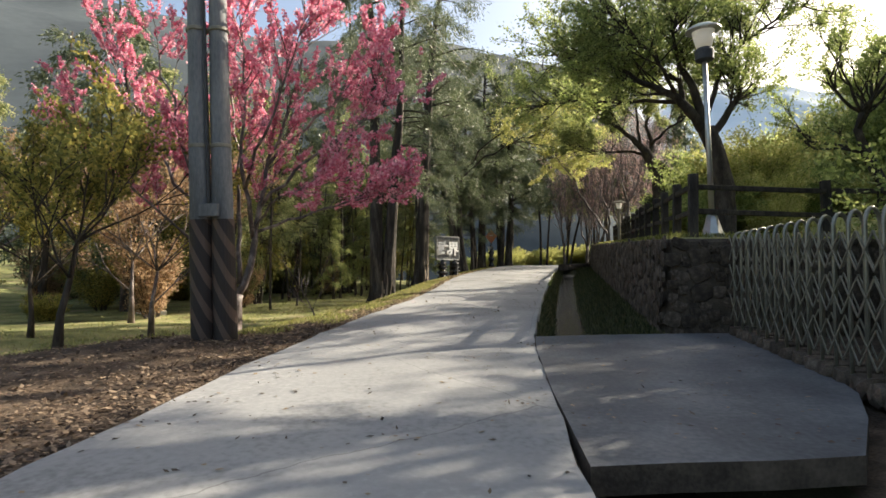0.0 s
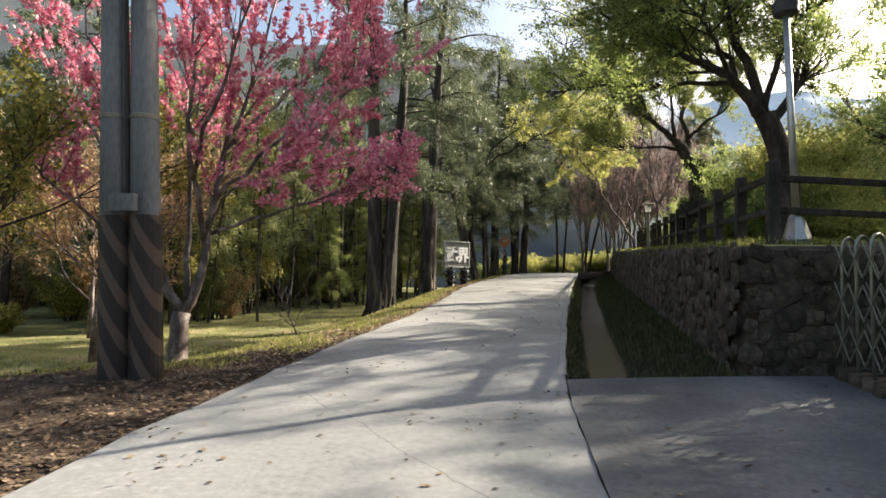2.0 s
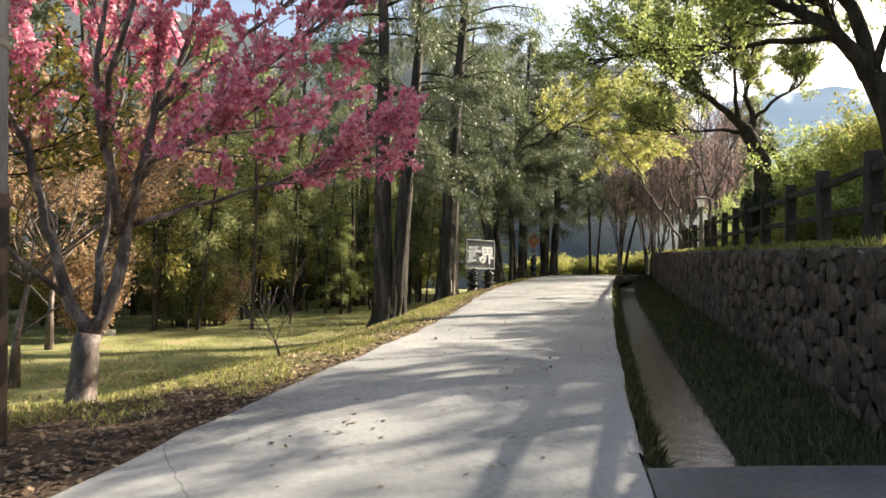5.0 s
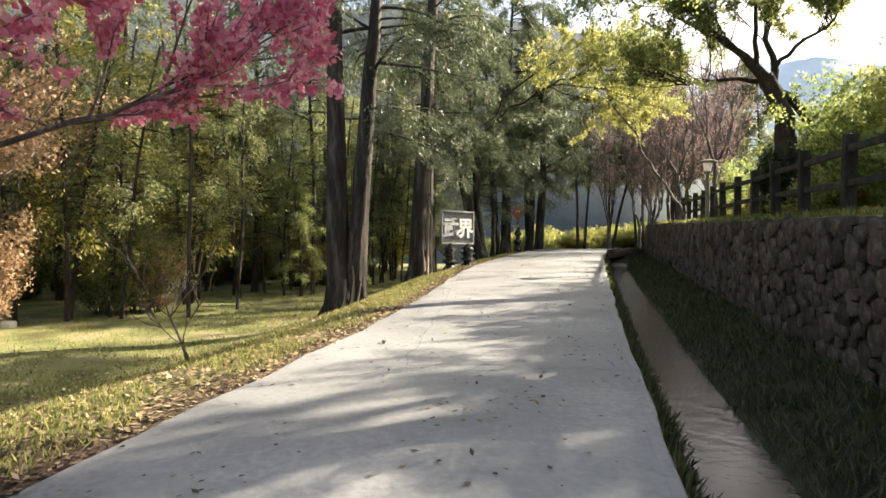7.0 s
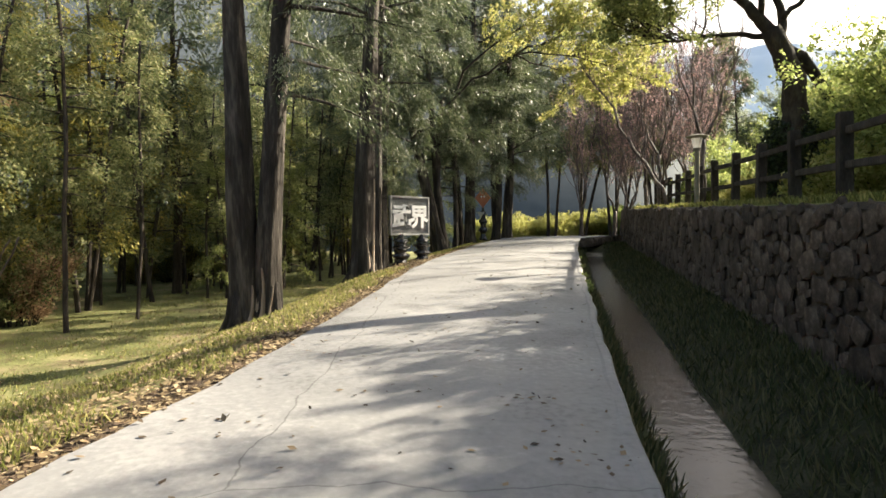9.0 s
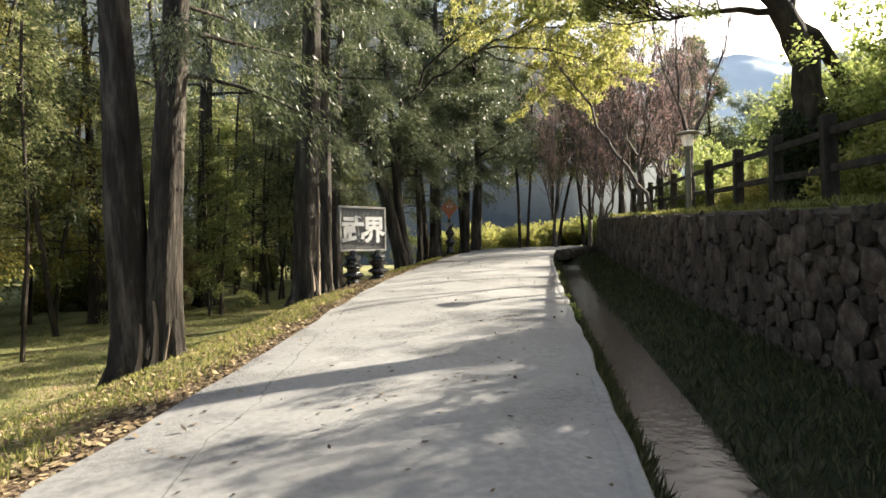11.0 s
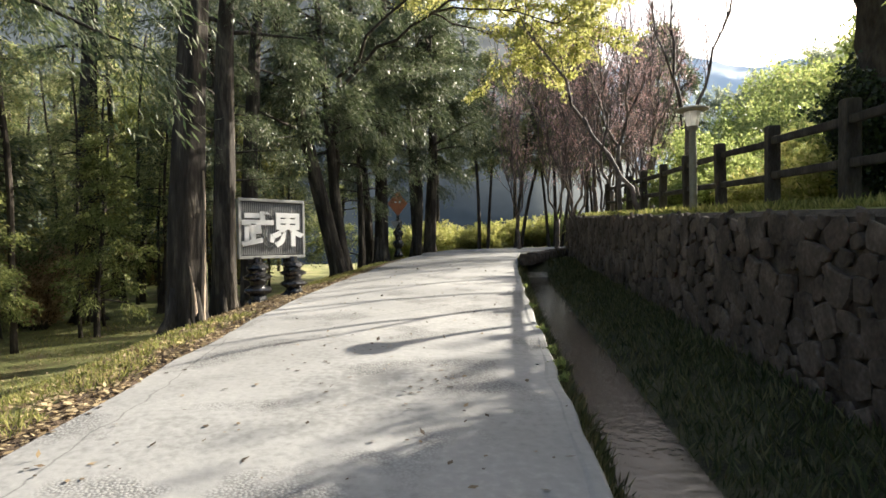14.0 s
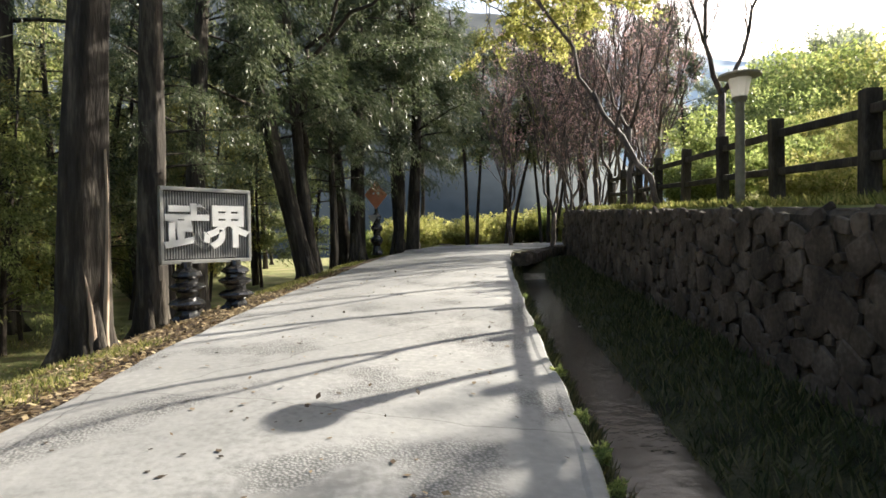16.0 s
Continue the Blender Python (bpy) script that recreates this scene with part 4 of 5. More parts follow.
def plant(name, kind, x, y, label, category="tree", turn=0.0, size=1.0, lean=(0, 0), group="", z=None, names=("trunk", "crown"), tall=1.0):
    zz = z_ground(x, y) if z is None else z
    t = thing(name, pose(x, y, zz - 0.03, lean[0], lean[1], 0) @ pose(0, 0, 0, 0, 0, turn) @ Matrix.Diagonal((size, size, size * tall, 1)), label, category, group)
    part(names[0], kind[0], t)
    part(names[1], kind[1], t)
    if len(kind) > 2:
        tagged(part("branchwork", kind[2], t), kind="stuff")
        for root in kind[3]:
            part("root", root, t)
    return t


CEDAR = [cedar_kind(11, 13.5, 0.245, 5.9, 2.8, 30, 0.135, density=4.0), cedar_kind(12, 14.5, 0.265, 6.2, 3.0, 30, 0.135, density=4.0), cedar_kind(13, 12.5, 0.235, 4.0, 2.7, 42, 0.10, density=3.6),
         cedar_kind(14, 13.0, 0.23, 4.1, 3.0, 36, 0.15, density=5.4), cedar_kind(15, 12.5, 0.20, 3.9, 2.8, 36, 0.15, density=5.4)]
CEDAR_LABEL = "tall cedar with fissured trunk and drooping sprays"
ROW = [  # x, y, turn, size, lean x, lean y, kind
    (-2.30, 20.2, 0, 1.05, 0, -3.5, 0), (-1.94, 20.35, 140, 1.0, 0, 2.3, 2),
    (-1.0, 25.6, 60, 1.12, 0, 0.5, 1), (-0.92, 27.8, 20, 1.0, 0, -1.5, 0), (-1.1, 29.4, 120, 0.7, 0, -4.0, 2), (-1.0, 30.7, 120, 1.0, 0, 1.0, 0),
    (1.15, 33.2, 100, 1.05, 0, -9, 3), (1.3, 33.6, 250, 0.95, 0, -3.5, 4), (1.75, 34.6, 30, 0.6, 0, -3, 4),
    (2.45, 36.0, 310, 1.1, 0, -1.0, 3), (2.0, 36.5, 45, 1.0, 0, -6, 4),
    (3.85, 38.6, 80, 1.0, 0, 0.5, 4), (4.5, 39.3, 170, 1.05, 0, 0, 3), (4.15, 40.2, 220, 0.95, 0, -1, 4), (-5.5, 32.0, 10, 1.2, 0, -1, 0),
]


def bare_strip(tree, line, angle, tall, width, seed):
    """A strip of pale wood where the bark is gone, following the trunk's line and girth."""
    r = random.Random(seed)
    zs = [p.z for p, _ in line]
    verts, faces = [], []
    n = 14
    for i in range(n + 1):
        f = i / n
        z = -0.05 + (tall + 0.05) * f
        cx, cy, q = (float(np.interp(z, zs, [v[k] for v in [(p.x, p.y, g) for p, g in line]])) for k in range(3))
        q = q * 1.09 + 0.01
        half = width * (1 - f) ** 0.6 * (0.5 + 0.25 * r.random()) / q
        mid = angle + 0.3 * math.sin(f * 2.2 + seed) * f
        for a, dq in ((mid - half, -0.06), (mid - half * 0.5, 0.004), (mid + half * 0.5, 0.006), (mid + half, -0.06)):
            verts.append((cx + (q + dq) * math.cos(a), cy + (q + dq) * math.sin(a), z))
    for i in range(n):
        for k in range(3):
            a = i * 4 + k
            faces.append((a, a + 1, a + 5, a + 4))
    part("bare_strip", mesh_from("bare_strip", verts, faces, M_BAREWOOD, True), tree, "pale stripped wood on the trunk")


for i, (x, y, turn, size, lx, ly, k) in enumerate(ROW):
    tree = plant("cedar", CEDAR[k], x, y, CEDAR_LABEL, "tree", turn, size, (lx, ly), "cedars along the lane")
    if i < 3:
        to = radians((-55, -100, -52)[i] - turn)
        bare_strip(tree, CEDAR[k][4], to, (0.7, 0.9, 1.0)[i], 0.11, i)
        bare_strip(tree, CEDAR[k][4], to + 0.5, (0.5, 0.6, 2.4)[i], 0.07, i + 5)

# the wood behind: slimmer, leafed lower down
WOOD = [cedar_kind(21, 9.5, 0.11, 1.6, 1.6, 11, 0.15, 4, 5.0, M_FOREST, M_DARKBARK, 0.35, 0.3),
        cedar_kind(22, 11.0, 0.13, 2.6, 1.9, 11, 0.15, 4, 4.5, M_FOREST, M_DARKBARK, 0.35, 0.3),
        cedar_kind(23, 10.0, 0.12, 2.0, 1.9, 12, 0.15, 4, 4.5, M_CEDAR, M_DARKBARK, 0.3, 0.5)]
wr = random.Random(31)
spots = []
for _ in range(4000):
    if len(spots) >= 46:
        break
    x, y = wr.uniform(-30, -2.5), wr.uniform(15.5, 60)
    edge = -5.6 - 0.06 * max(0, 26 - y) if y < 26 else -5.6 + 0.30 * (y - 26)
    if x > edge or (y < 21 and x > -8.0) or (y < 18 and x > -11):
        continue
    if all((x - a) ** 2 + (y - b) ** 2 > 4.0 for a, b in spots):
        spots.append((x, y))
for x, y in spots:
    plant("forest_tree", WOOD[wr.randrange(3)], x, y, "slender dark tree in the wood beyond the lawn", "tree", wr.uniform(0, 360), wr.uniform(0.8, 1.25), (wr.uniform(-3, 3), wr.uniform(-3, 3)), "trees of the wood")

SUNNY = cedar_kind(26, 8.0, 0.11, 1.3, 1.9, 14, 0.13, 5, 6.0, M_OLIVEGREEN, M_DARKBARK, 0.35, 0.35)
for x, y, sz, turn in ((-4.2, 29.6, 0.6, 0), (-5.2, 27.2, 0.55, 140), (-5.8, 36.5, 1.0, 0), (-7.6, 38.5, 1.15, 90), (-1.6, 41.5, 0.9, 200), (0.6, 43.5, 0.95, 300), (-13.0, 30.0, 1.15, 45), (-14.5, 27.0, 1.1, 120), (-11.5, 33.5, 1.1, 220)):
    plant("sunlit_conifer", SUNNY, x, y, "yellow-green conifer standing in the sun", "tree", turn, sz, group="sunlit conifers")

THIN = [cedar_kind(24, 8.5, 0.055, 3.0, 1.1, 14, 0.10, 3, 4.0, M_FOREST, M_DARKBARK, 0.3, 0.3), cedar_kind(25, 7.5, 0.05, 1.6, 1.0, 14, 0.10, 3, 4.0, M_OLIVE, M_DARKBARK, 0.3, 0.3)]
for _ in range(75):
    y = wr.uniform(20.5, 44)
    x = (-5.0 if y < 26 else -5.0 + 0.27 * (y - 26)) - wr.uniform(0, 1) ** 1.3 * 12
    plant("thin_tree", THIN[wr.randrange(5) // 4], x, y, "thin straight-stemmed young tree at the wood's edge", "tree", wr.uniform(0, 360), wr.uniform(0.7, 1.25), (wr.uniform(-5, 5), wr.uniform(-5, 5)), "thin trees of the wood")

UNDER = [bush_kind(51, 1.0, 1.5, mat=M_FOREST), bush_kind(52, 1.2, 1.2, mat=M_OLIVE), bush_kind(53, 0.9, 1.8, mat=M_FOREST)]
UNDER += [bush_kind(54, 1.2, 2.4, 34, 30, 0.085, M_FOREST), bush_kind(55, 1.1, 2.2, 34, 26, 0.085, M_RUST), bush_kind(56, 1.2, 2.6, 34, 30, 0.085, M_OLIVE)]
for _ in range(80):
    x, y = wr.uniform(-22, -3), wr.uniform(17, 50)
    edge = -7.6 if y < 26 else -7.6 + 0.28 * (y - 26)
    if x > edge or (y < 22 and x > -9):
        continue
    plant("undergrowth_bush", UNDER[wr.randrange(6)], x, y, "shadowy shrub under the trees of the wood", "shrub", wr.uniform(0, 360), wr.uniform(0.7, 1.3), names=("stem_clump", "foliage"), group="shrubs of the wood")


# ---- cherry in bloom beside the pole
def limbed_kind(seed, limbs, mat, bark, start=0.3, twigs=3, reach=1.3, depth=1, split=3, per=12, size=0.07, slim=0.6, run=0.25, bias=(0, 0, 0.2), wild=0.9, thin=0.012, leafy=0.9, droop=0.15, wander=0.18):
    """A tree drawn by its main limbs, each (points, radius at its foot, radius at its end); twigs and leaves grow from them."""
    r = random.Random(seed)
    rng = np.random.default_rng(seed)
    lines, tp, tw = [], [], []

    def twig(p, d, ln, rad, level):
        pts = bent(p, d, ln, 5, r, wander, 0.02)
        lines.append((pts, taper(rad, max(0.003, rad * 0.4), 6)))
        for q in range(1, 6):
            if level <= 1 and r.random() < leafy * (1.0 if level == 0 else 0.6):
                tp.append(tuple(pts[q]))
                tw.append(tuple((pts[q] - pts[q - 1]).normalized()))
        if level:
            for _ in range(split):
                q = r.randrange(2, 6)
                w = (pts[q] - pts[q - 1]).normalized() + Vector((r.uniform(-1, 1), r.uniform(-1, 1), r.uniform(-0.8, 0.9))) * wild * 0.8 + Vector(bias) * 0.5
                twig(pts[q], w, ln * r.uniform(0.4, 0.7), max(0.004, rad * 0.5), level - 1)

    for k, (pts, r0, r1) in enumerate(limbs):
        line = [Vector(pts[0])]
        for a, b in zip(pts, pts[1:]):
            a, b = Vector(a), Vector(b)
            for f in (0.34, 0.67):
                line.append(a.lerp(b, f) + Vector((r.uniform(-1, 1), r.uniform(-1, 1), r.uniform(-1, 1))) * 0.06 * (b - a).length)
            line.append(b)
        n = len(line)
        lines.append((line, taper(r0, r1, n)))
        if k == 0:
            lines[0][1][0] *= 1.4
            continue
        for q in range(max(1, int(n * start)), n):
            for _ in range(twigs if q < n - 1 else twigs + 2):
                w = (line[q] - line[q - 1]).normalized() * 0.7 + Vector((r.uniform(-1, 1), r.uniform(-1, 1), r.uniform(-0.6, 0.9))) * wild + Vector(bias)
                twig(line[q].lerp(line[q - 1], r.random()), w, reach * r.uniform(0.55, 1.15), thin, depth)
    v, f = tubes(lines, 7, 0.05, seed)
    return mesh_from("trunk", v, f, bark, True), quad_mesh("crown", leaf_quads(rng, tp, tw, per, run, size, droop, 0.9, slim), mat)


CHERRY = limbed_kind(61, [
    ([(0, 0, -0.1), (0.02, 0.0, 0.3), (0.05, 0.02, 0.8)], 0.17, 0.13),
    ([(0.03, 0, 0.75), (-0.2, -0.05, 1.3), (-0.4, -0.15, 1.95), (-0.6, -0.2, 2.85), (-1.0, -0.4, 4.1), (-1.3, -0.5, 5.4)], 0.075, 0.014),
    ([(-0.2, -0.05, 1.3), (-0.8, 0.3, 2.3), (-1.6, 0.6, 3.4), (-2.5, 0.9, 4.7), (-3.1, 1.1, 5.9)], 0.05, 0.01),
    ([(-0.1, 0.0, 1.1), (-0.7, -0.5, 1.9), (-1.5, -0.9, 2.7), (-2.4, -1.2, 3.7)], 0.035, 0.008),
    ([(0.06, 0.02, 0.8), (0.28, 0.1, 1.35), (0.34, 0.15, 2.1), (0.45, 0.2, 2.7), (0.54, 0.3, 3.5), (0.95, 0.4, 4.7), (1.3, 0.4, 6.0)], 0.085, 0.014),
    ([(0.32, 0.12, 1.9), (0.26, -0.2, 2.85), (0.2, -0.3, 3.7), (0.23, -0.3, 4.9), (0.1, -0.2, 6.2)], 0.05, 0.01),
    ([(0.1, 0.05, 1.0), (0.0, 0.3, 2.0), (-0.2, 0.6, 3.2), (-0.35, 0.8, 4.6), (-0.6, 0.9, 6.2)], 0.055, 0.01),
    ([(0.42, 0.18, 2.5), (1.1, 0.2, 3.25), (1.8, 0.1, 3.75), (2.5, 0.0, 4.2), (3.0, 0.0, 4.6)], 0.04, 0.008),
    ([(0.34, 0.15, 2.0), (0.9, 0.5, 2.3), (1.6, 0.7, 2.55), (2.3, 0.8, 2.8), (2.75, 0.8, 3.0)], 0.035, 0.007),
    ([(0.36, 0.1, 2.1), (0.8, -0.4, 2.5), (1.4, -0.6, 2.75), (2.0, -0.7, 2.95)], 0.028, 0.006),
    ([(0.55, 0.3, 3.4), (1.2, 0.7, 4.2), (1.9, 0.9, 5.0), (2.6, 1.0, 5.9)], 0.04, 0.008),
    ([(0.25, -0.2, 2.8), (0.8, -0.8, 3.7), (1.3, -1.2, 4.7), (1.7, -1.5, 5.8)], 0.035, 0.008),
], M_PINK, M_CHERRYBARK, 0.5, 2, 1.05, 1, 4, 20, 0.055, 0.9, 0.13, (0.12, 0, 0.22), 0.8, 0.012, 0.64, 0.05, 0.12)
plant("cherry_tree", CHERRY, -4.05, 11.1, "cherry tree in full pink blossom with pale stems", "tree", 0)
FADED = limbed_kind(62, [
    ([(0, 0, -0.1), (0.05, 0, 0.6), (0.0, 0.02, 1.2)], 0.085, 0.07),
    ([(0, 0.0, 1.0), (-0.2, 0.1, 2.4), (-0.3, 0.1, 4.2), (-0.6, 0.2, 6.4)], 0.05, 0.01),
    ([(0.02, 0.0, 1.1), (0.35, -0.1, 2.3), (0.5, 0.1, 4.4), (0.9, 0.2, 6.8)], 0.05, 0.01),
    ([(-0.2, 0.1, 2.3), (-0.9, 0.0, 3.6), (-1.5, -0.2, 5.2)], 0.03, 0.008),
    ([(0.35, -0.1, 2.4), (1.0, 0.3, 3.8), (1.6, 0.5, 5.4)], 0.03, 0.008),
    ([(0.0, 0.0, 1.4), (0.1, 0.5, 3.2), (0.0, 1.0, 5.6)], 0.035, 0.008),
], M_PALEPINK, M_FADEDBARK, 0.35, 3, 1.3, 1, 4, 4, 0.045, 0.7, 0.2, (0, 0, 0.5), 0.7, 0.011, 0.3, 0.05, 0.12)
for x, y, s, turn in ((9.2, 34.9, 1.0, 10), (10.3, 35.8, 1.1, 80), (11.6, 37.2, 1.25, 160), (12.8, 41.0, 1.35, 300), (15.0, 42.0, 1.35, 40), (9.6, 38.0, 1.15, 200), (11.0, 40.2, 1.3, 10), (13.4, 38.2, 1.25, 120), (16.5, 44.5, 1.4, 220), (12.4, 35.6, 1.05, 260), (8.6, 40.5, 1.15, 60)):
    plant("bare_cherry_tree", FADED, x, y, "nearly bare cherry tree with faint pink bloom behind the fence", "tree", turn, s, group="cherries behind the fence")

FORK = limbed_kind(63, [
    ([(0, 0, -0.1), (0.03, 0, 0.9), (0.0, 0.0, 2.1)], 0.075, 0.06),
    ([(0, 0, 2.0), (-0.25, 0.1, 2.9), (-0.3, 0.1, 4.0), (-0.1, 0.2, 5.6)], 0.05, 0.01),
    ([(0, 0, 2.0), (0.4, 0.0, 2.7), (0.75, -0.1, 3.9), (1.1, -0.1, 5.2)], 0.045, 0.01),
    ([(-0.27, 0.1, 2.9), (-0.7, 0.0, 3.8), (-1.0, -0.1, 5.0)], 0.028, 0.007),
], M_PALEPINK, M_FADEDBARK, 0.4, 2, 0.9, 1, 2, 2, 0.05, 0.7, 0.2, (0, 0, 0.7), 0.6, 0.012, 0.35, 0.05, 0.1)
plant("forked_tree", FORK, 8.75, 26.9, "slender nearly bare forked tree behind the path lamp", "tree", 0)
SLANT = limbed_kind(64, [
    ([(0, 0, -0.1), (-0.5, 0.1, 0.9), (-1.3, 0.3, 2.3)], 0.06, 0.045),
    ([(-1.2, 0.3, 2.1), (-2.0, 0.4, 3.6), (-2.8, 0.5, 4.9)], 0.045, 0.01),
    ([(-0.9, 0.2, 1.5), (-0.75, 0.2, 2.3), (-0.9, 0.3, 3.4)], 0.035, 0.008),
], M_PALEPINK, M_FADEDBARK, 0.3, 2, 1.0, 1, 2, 2, 0.05, 0.7, 0.2, (0, 0, 0.6), 0.6, 0.012, 0.35, 0.05, 0.1)
plant("slanting_tree", SLANT, 8.3, 28.0, "slender bare tree slanting away behind the fence", "tree", 0)
plant("forked_tree", FORK, 8.9, 30.6, "slender nearly bare forked tree behind the fence", "tree", 150, 0.95)

# ---- olive-leaved small tree and rusty shrubs near the pole
SMALL = broad_kind(71, [(0, 0, -0.1), (0.03, 0, 0.5), (0.12, 0.05, 1.0), (0.2, 0.05, 1.5)], 0.06, 9, 1.6, 2, 30, 0.065, M_OLIVE, M_DARKBARK, (0, 0, 0.6), 0.3)
plant("small_tree", SMALL, -6.3, 9.4, "small olive-leaved tree with thin forked stems", "tree", 0, 1.2)
plant("small_tree", SMALL, -9.6, 13.4, "small olive-leaved tree at the lawn's edge", "tree", 120, 1.15)
RUSTY = broad_kind(72, [(0, 0, -0.1), (0.0, 0, 0.8), (0.1, 0.05, 1.6)], 0.07, 9, 2.0, 2, 22, 0.07, M_RUST, M_CHERRYBARK, (0, 0, 0.5), 0.4)
for x, y, s, turn in ((-6.8, 13.4, 1.0, 0), (-9.5, 17.5, 1.2, 90), (-12.5, 16.0, 1.3, 200), (-12.0, 21.5, 1.4, 30)):
    plant("rusty_tree", RUSTY, x, y, "small tree with thin russet foliage on the lawn", "tree", turn, s, group="russet trees")
SAPLING = broad_kind(73, [(0, 0, -0.05), (-0.1, 0, 0.25), (-0.3, 0.05, 0.6)], 0.025, 6, 0.9, 1, 2, 0.05, M_OLIVE, M_CHERRYBARK, (-0.3, 0, 0.6), 0.15, 0.3)
plant("sapling", SAPLING, -3.45, 15.7, "nearly bare leaning sapling on the lawn", "sapling", 0, 1.1)

# ---- trees on the terrace
BIG = limbed_kind(81, [
    ([(0.1, 0, -0.2), (0.1, 0, 0.9), (0.02, 0, 1.85), (-0.14, 0, 2.5), (-0.4, 0, 3.15)], 0.30, 0.22),
    ([(-0.38, 0, 3.05), (-0.85, -0.1, 3.56), (-1.3, -0.3, 3.93), (-2.0, -0.4, 4.2), (-2.5, -0.6, 4.3), (-3.2, -0.7, 4.65), (-3.9, -0.8, 4.9)], 0.15, 0.02),
    ([(-0.45, 0, 3.3), (-0.9, 0.3, 4.0), (-0.92, 0.4, 4.6), (-1.55, 0.6, 4.9), (-2.1, 0.8, 5.25), (-2.8, 1.0, 5.9)], 0.11, 0.015),
    ([(-0.38, 0, 3.1), (-0.7, 0, 4.2), (-0.95, 0.1, 4.8), (-0.95, 0.2, 5.45), (-0.7, 0.3, 5.8), (-0.3, 0.3, 6.4), (-0.1, 0.3, 7.2)], 0.13, 0.015),
    ([(-0.9, 0.1, 4.75), (-1.35, -0.4, 5.2), (-1.5, -0.6, 5.6), (-1.35, -0.7, 6.2), (-1.7, -0.8, 7.0)], 0.07, 0.012),
    ([(-0.3, 0, 2.9), (0.0, -0.1, 3.3), (0.25, -0.2, 3.75), (0.43, -0.2, 3.95), (0.47, -0.2, 4.4)], 0.12, 0.05),
    ([(-0.42, 0, 3.2), (-0.2, -0.3, 4.4), (0.05, -0.4, 5.05), (0.65, -0.5, 5.5), (1.4, -0.6, 6.0), (2.1, -0.6, 6.3)], 0.08, 0.012),
    ([(-1.3, -0.3, 3.93), (-1.9, -1.0, 4.4), (-2.7, -1.5, 4.9), (-3.5, -1.7, 5.6)], 0.06, 0.012),
    ([(-0.9, 0.3, 4.0), (-1.6, 1.2, 4.3), (-2.5, 2.0, 4.5), (-3.6, 2.6, 4.7), (-4.4, 2.8, 4.6)], 0.07, 0.012),
], M_GREEN, M_DARKBARK, 0.42, 3, 1.3, 2, 3, 8, 0.07, 0.55, 0.32, (-0.2, 0, 0.08), 0.9, 0.022, 0.9)
plant("old_tree", BIG, 7.55, 15.4, "old spreading tree with crooked dark limbs on the terrace", "tree", 0)
ARCH = limbed_kind(82, [
    ([(0, 0, -0.2), (0.1, 0, 1.0), (0.24, 0, 1.9), (0.2, 0, 2.6), (-0.05, 0, 3.15), (-0.3, 0, 3.6)], 0.27, 0.19),
    ([(-0.28, 0, 3.55), (-0.56, 0, 3.85), (-0.9, -0.1, 4.1), (-1.6, -0.3, 4.5), (-2.3, -0.5, 5.1), (-3.0, -0.6, 5.9)], 0.14, 0.015),
    ([(-0.25, 0, 3.45), (-0.6, 0.3, 3.6), (-1.2, 0.5, 3.65), (-1.9, 0.7, 3.6), (-2.6, 0.8, 3.75)], 0.07, 0.012),
    ([(-0.1, 0, 3.3), (0.0, 0.1, 3.9), (-0.2, 0.2, 4.6), (-0.1, 0.3, 5.6), (0.3, 0.4, 6.9)], 0.11, 0.015),
    ([(-0.05, 0, 3.8), (0.4, -0.1, 4.3), (1.05, -0.2, 4.7), (1.5, -0.2, 5.3)], 0.06, 0.02),
    ([(-0.5, 0, 3.8), (-0.7, -0.4, 4.6), (-1.0, -0.8, 5.4), (-1.1, -1.0, 6.6)], 0.07, 0.012),
    ([(-0.9, -0.1, 4.1), (-1.5, 0.6, 4.9), (-2.2, 1.1, 5.7), (-2.8, 1.4, 6.8)], 0.06, 0.012),
], M_OLIVEGREEN, M_DARKBARK, 0.5, 3, 1.2, 2, 3, 13, 0.075, 0.55, 0.30, (-0.1, 0, 0.35), 0.85, 0.018, 0.85)
arch_tree = plant("old_tree", ARCH, 8.1, 21.9, "bowed ivy-clad tree leaning over the fence", "tree", 0)
v, f = tubes([([(0.05, 0.0, 3.2), (0.35, 0.0, 3.05), (0.62, 0.05, 2.75), (0.9, 0.05, 2.3), (1.15, 0.1, 1.6), (1.3, 0.1, 0.8), (1.4, 0.1, -0.1)], [0.11, 0.12, 0.11, 0.105, 0.10, 0.11, 0.13])], 10, 0.05)
part("second_stem", mesh_from("second_stem", v, f, M_DARKBARK, True), arch_tree)
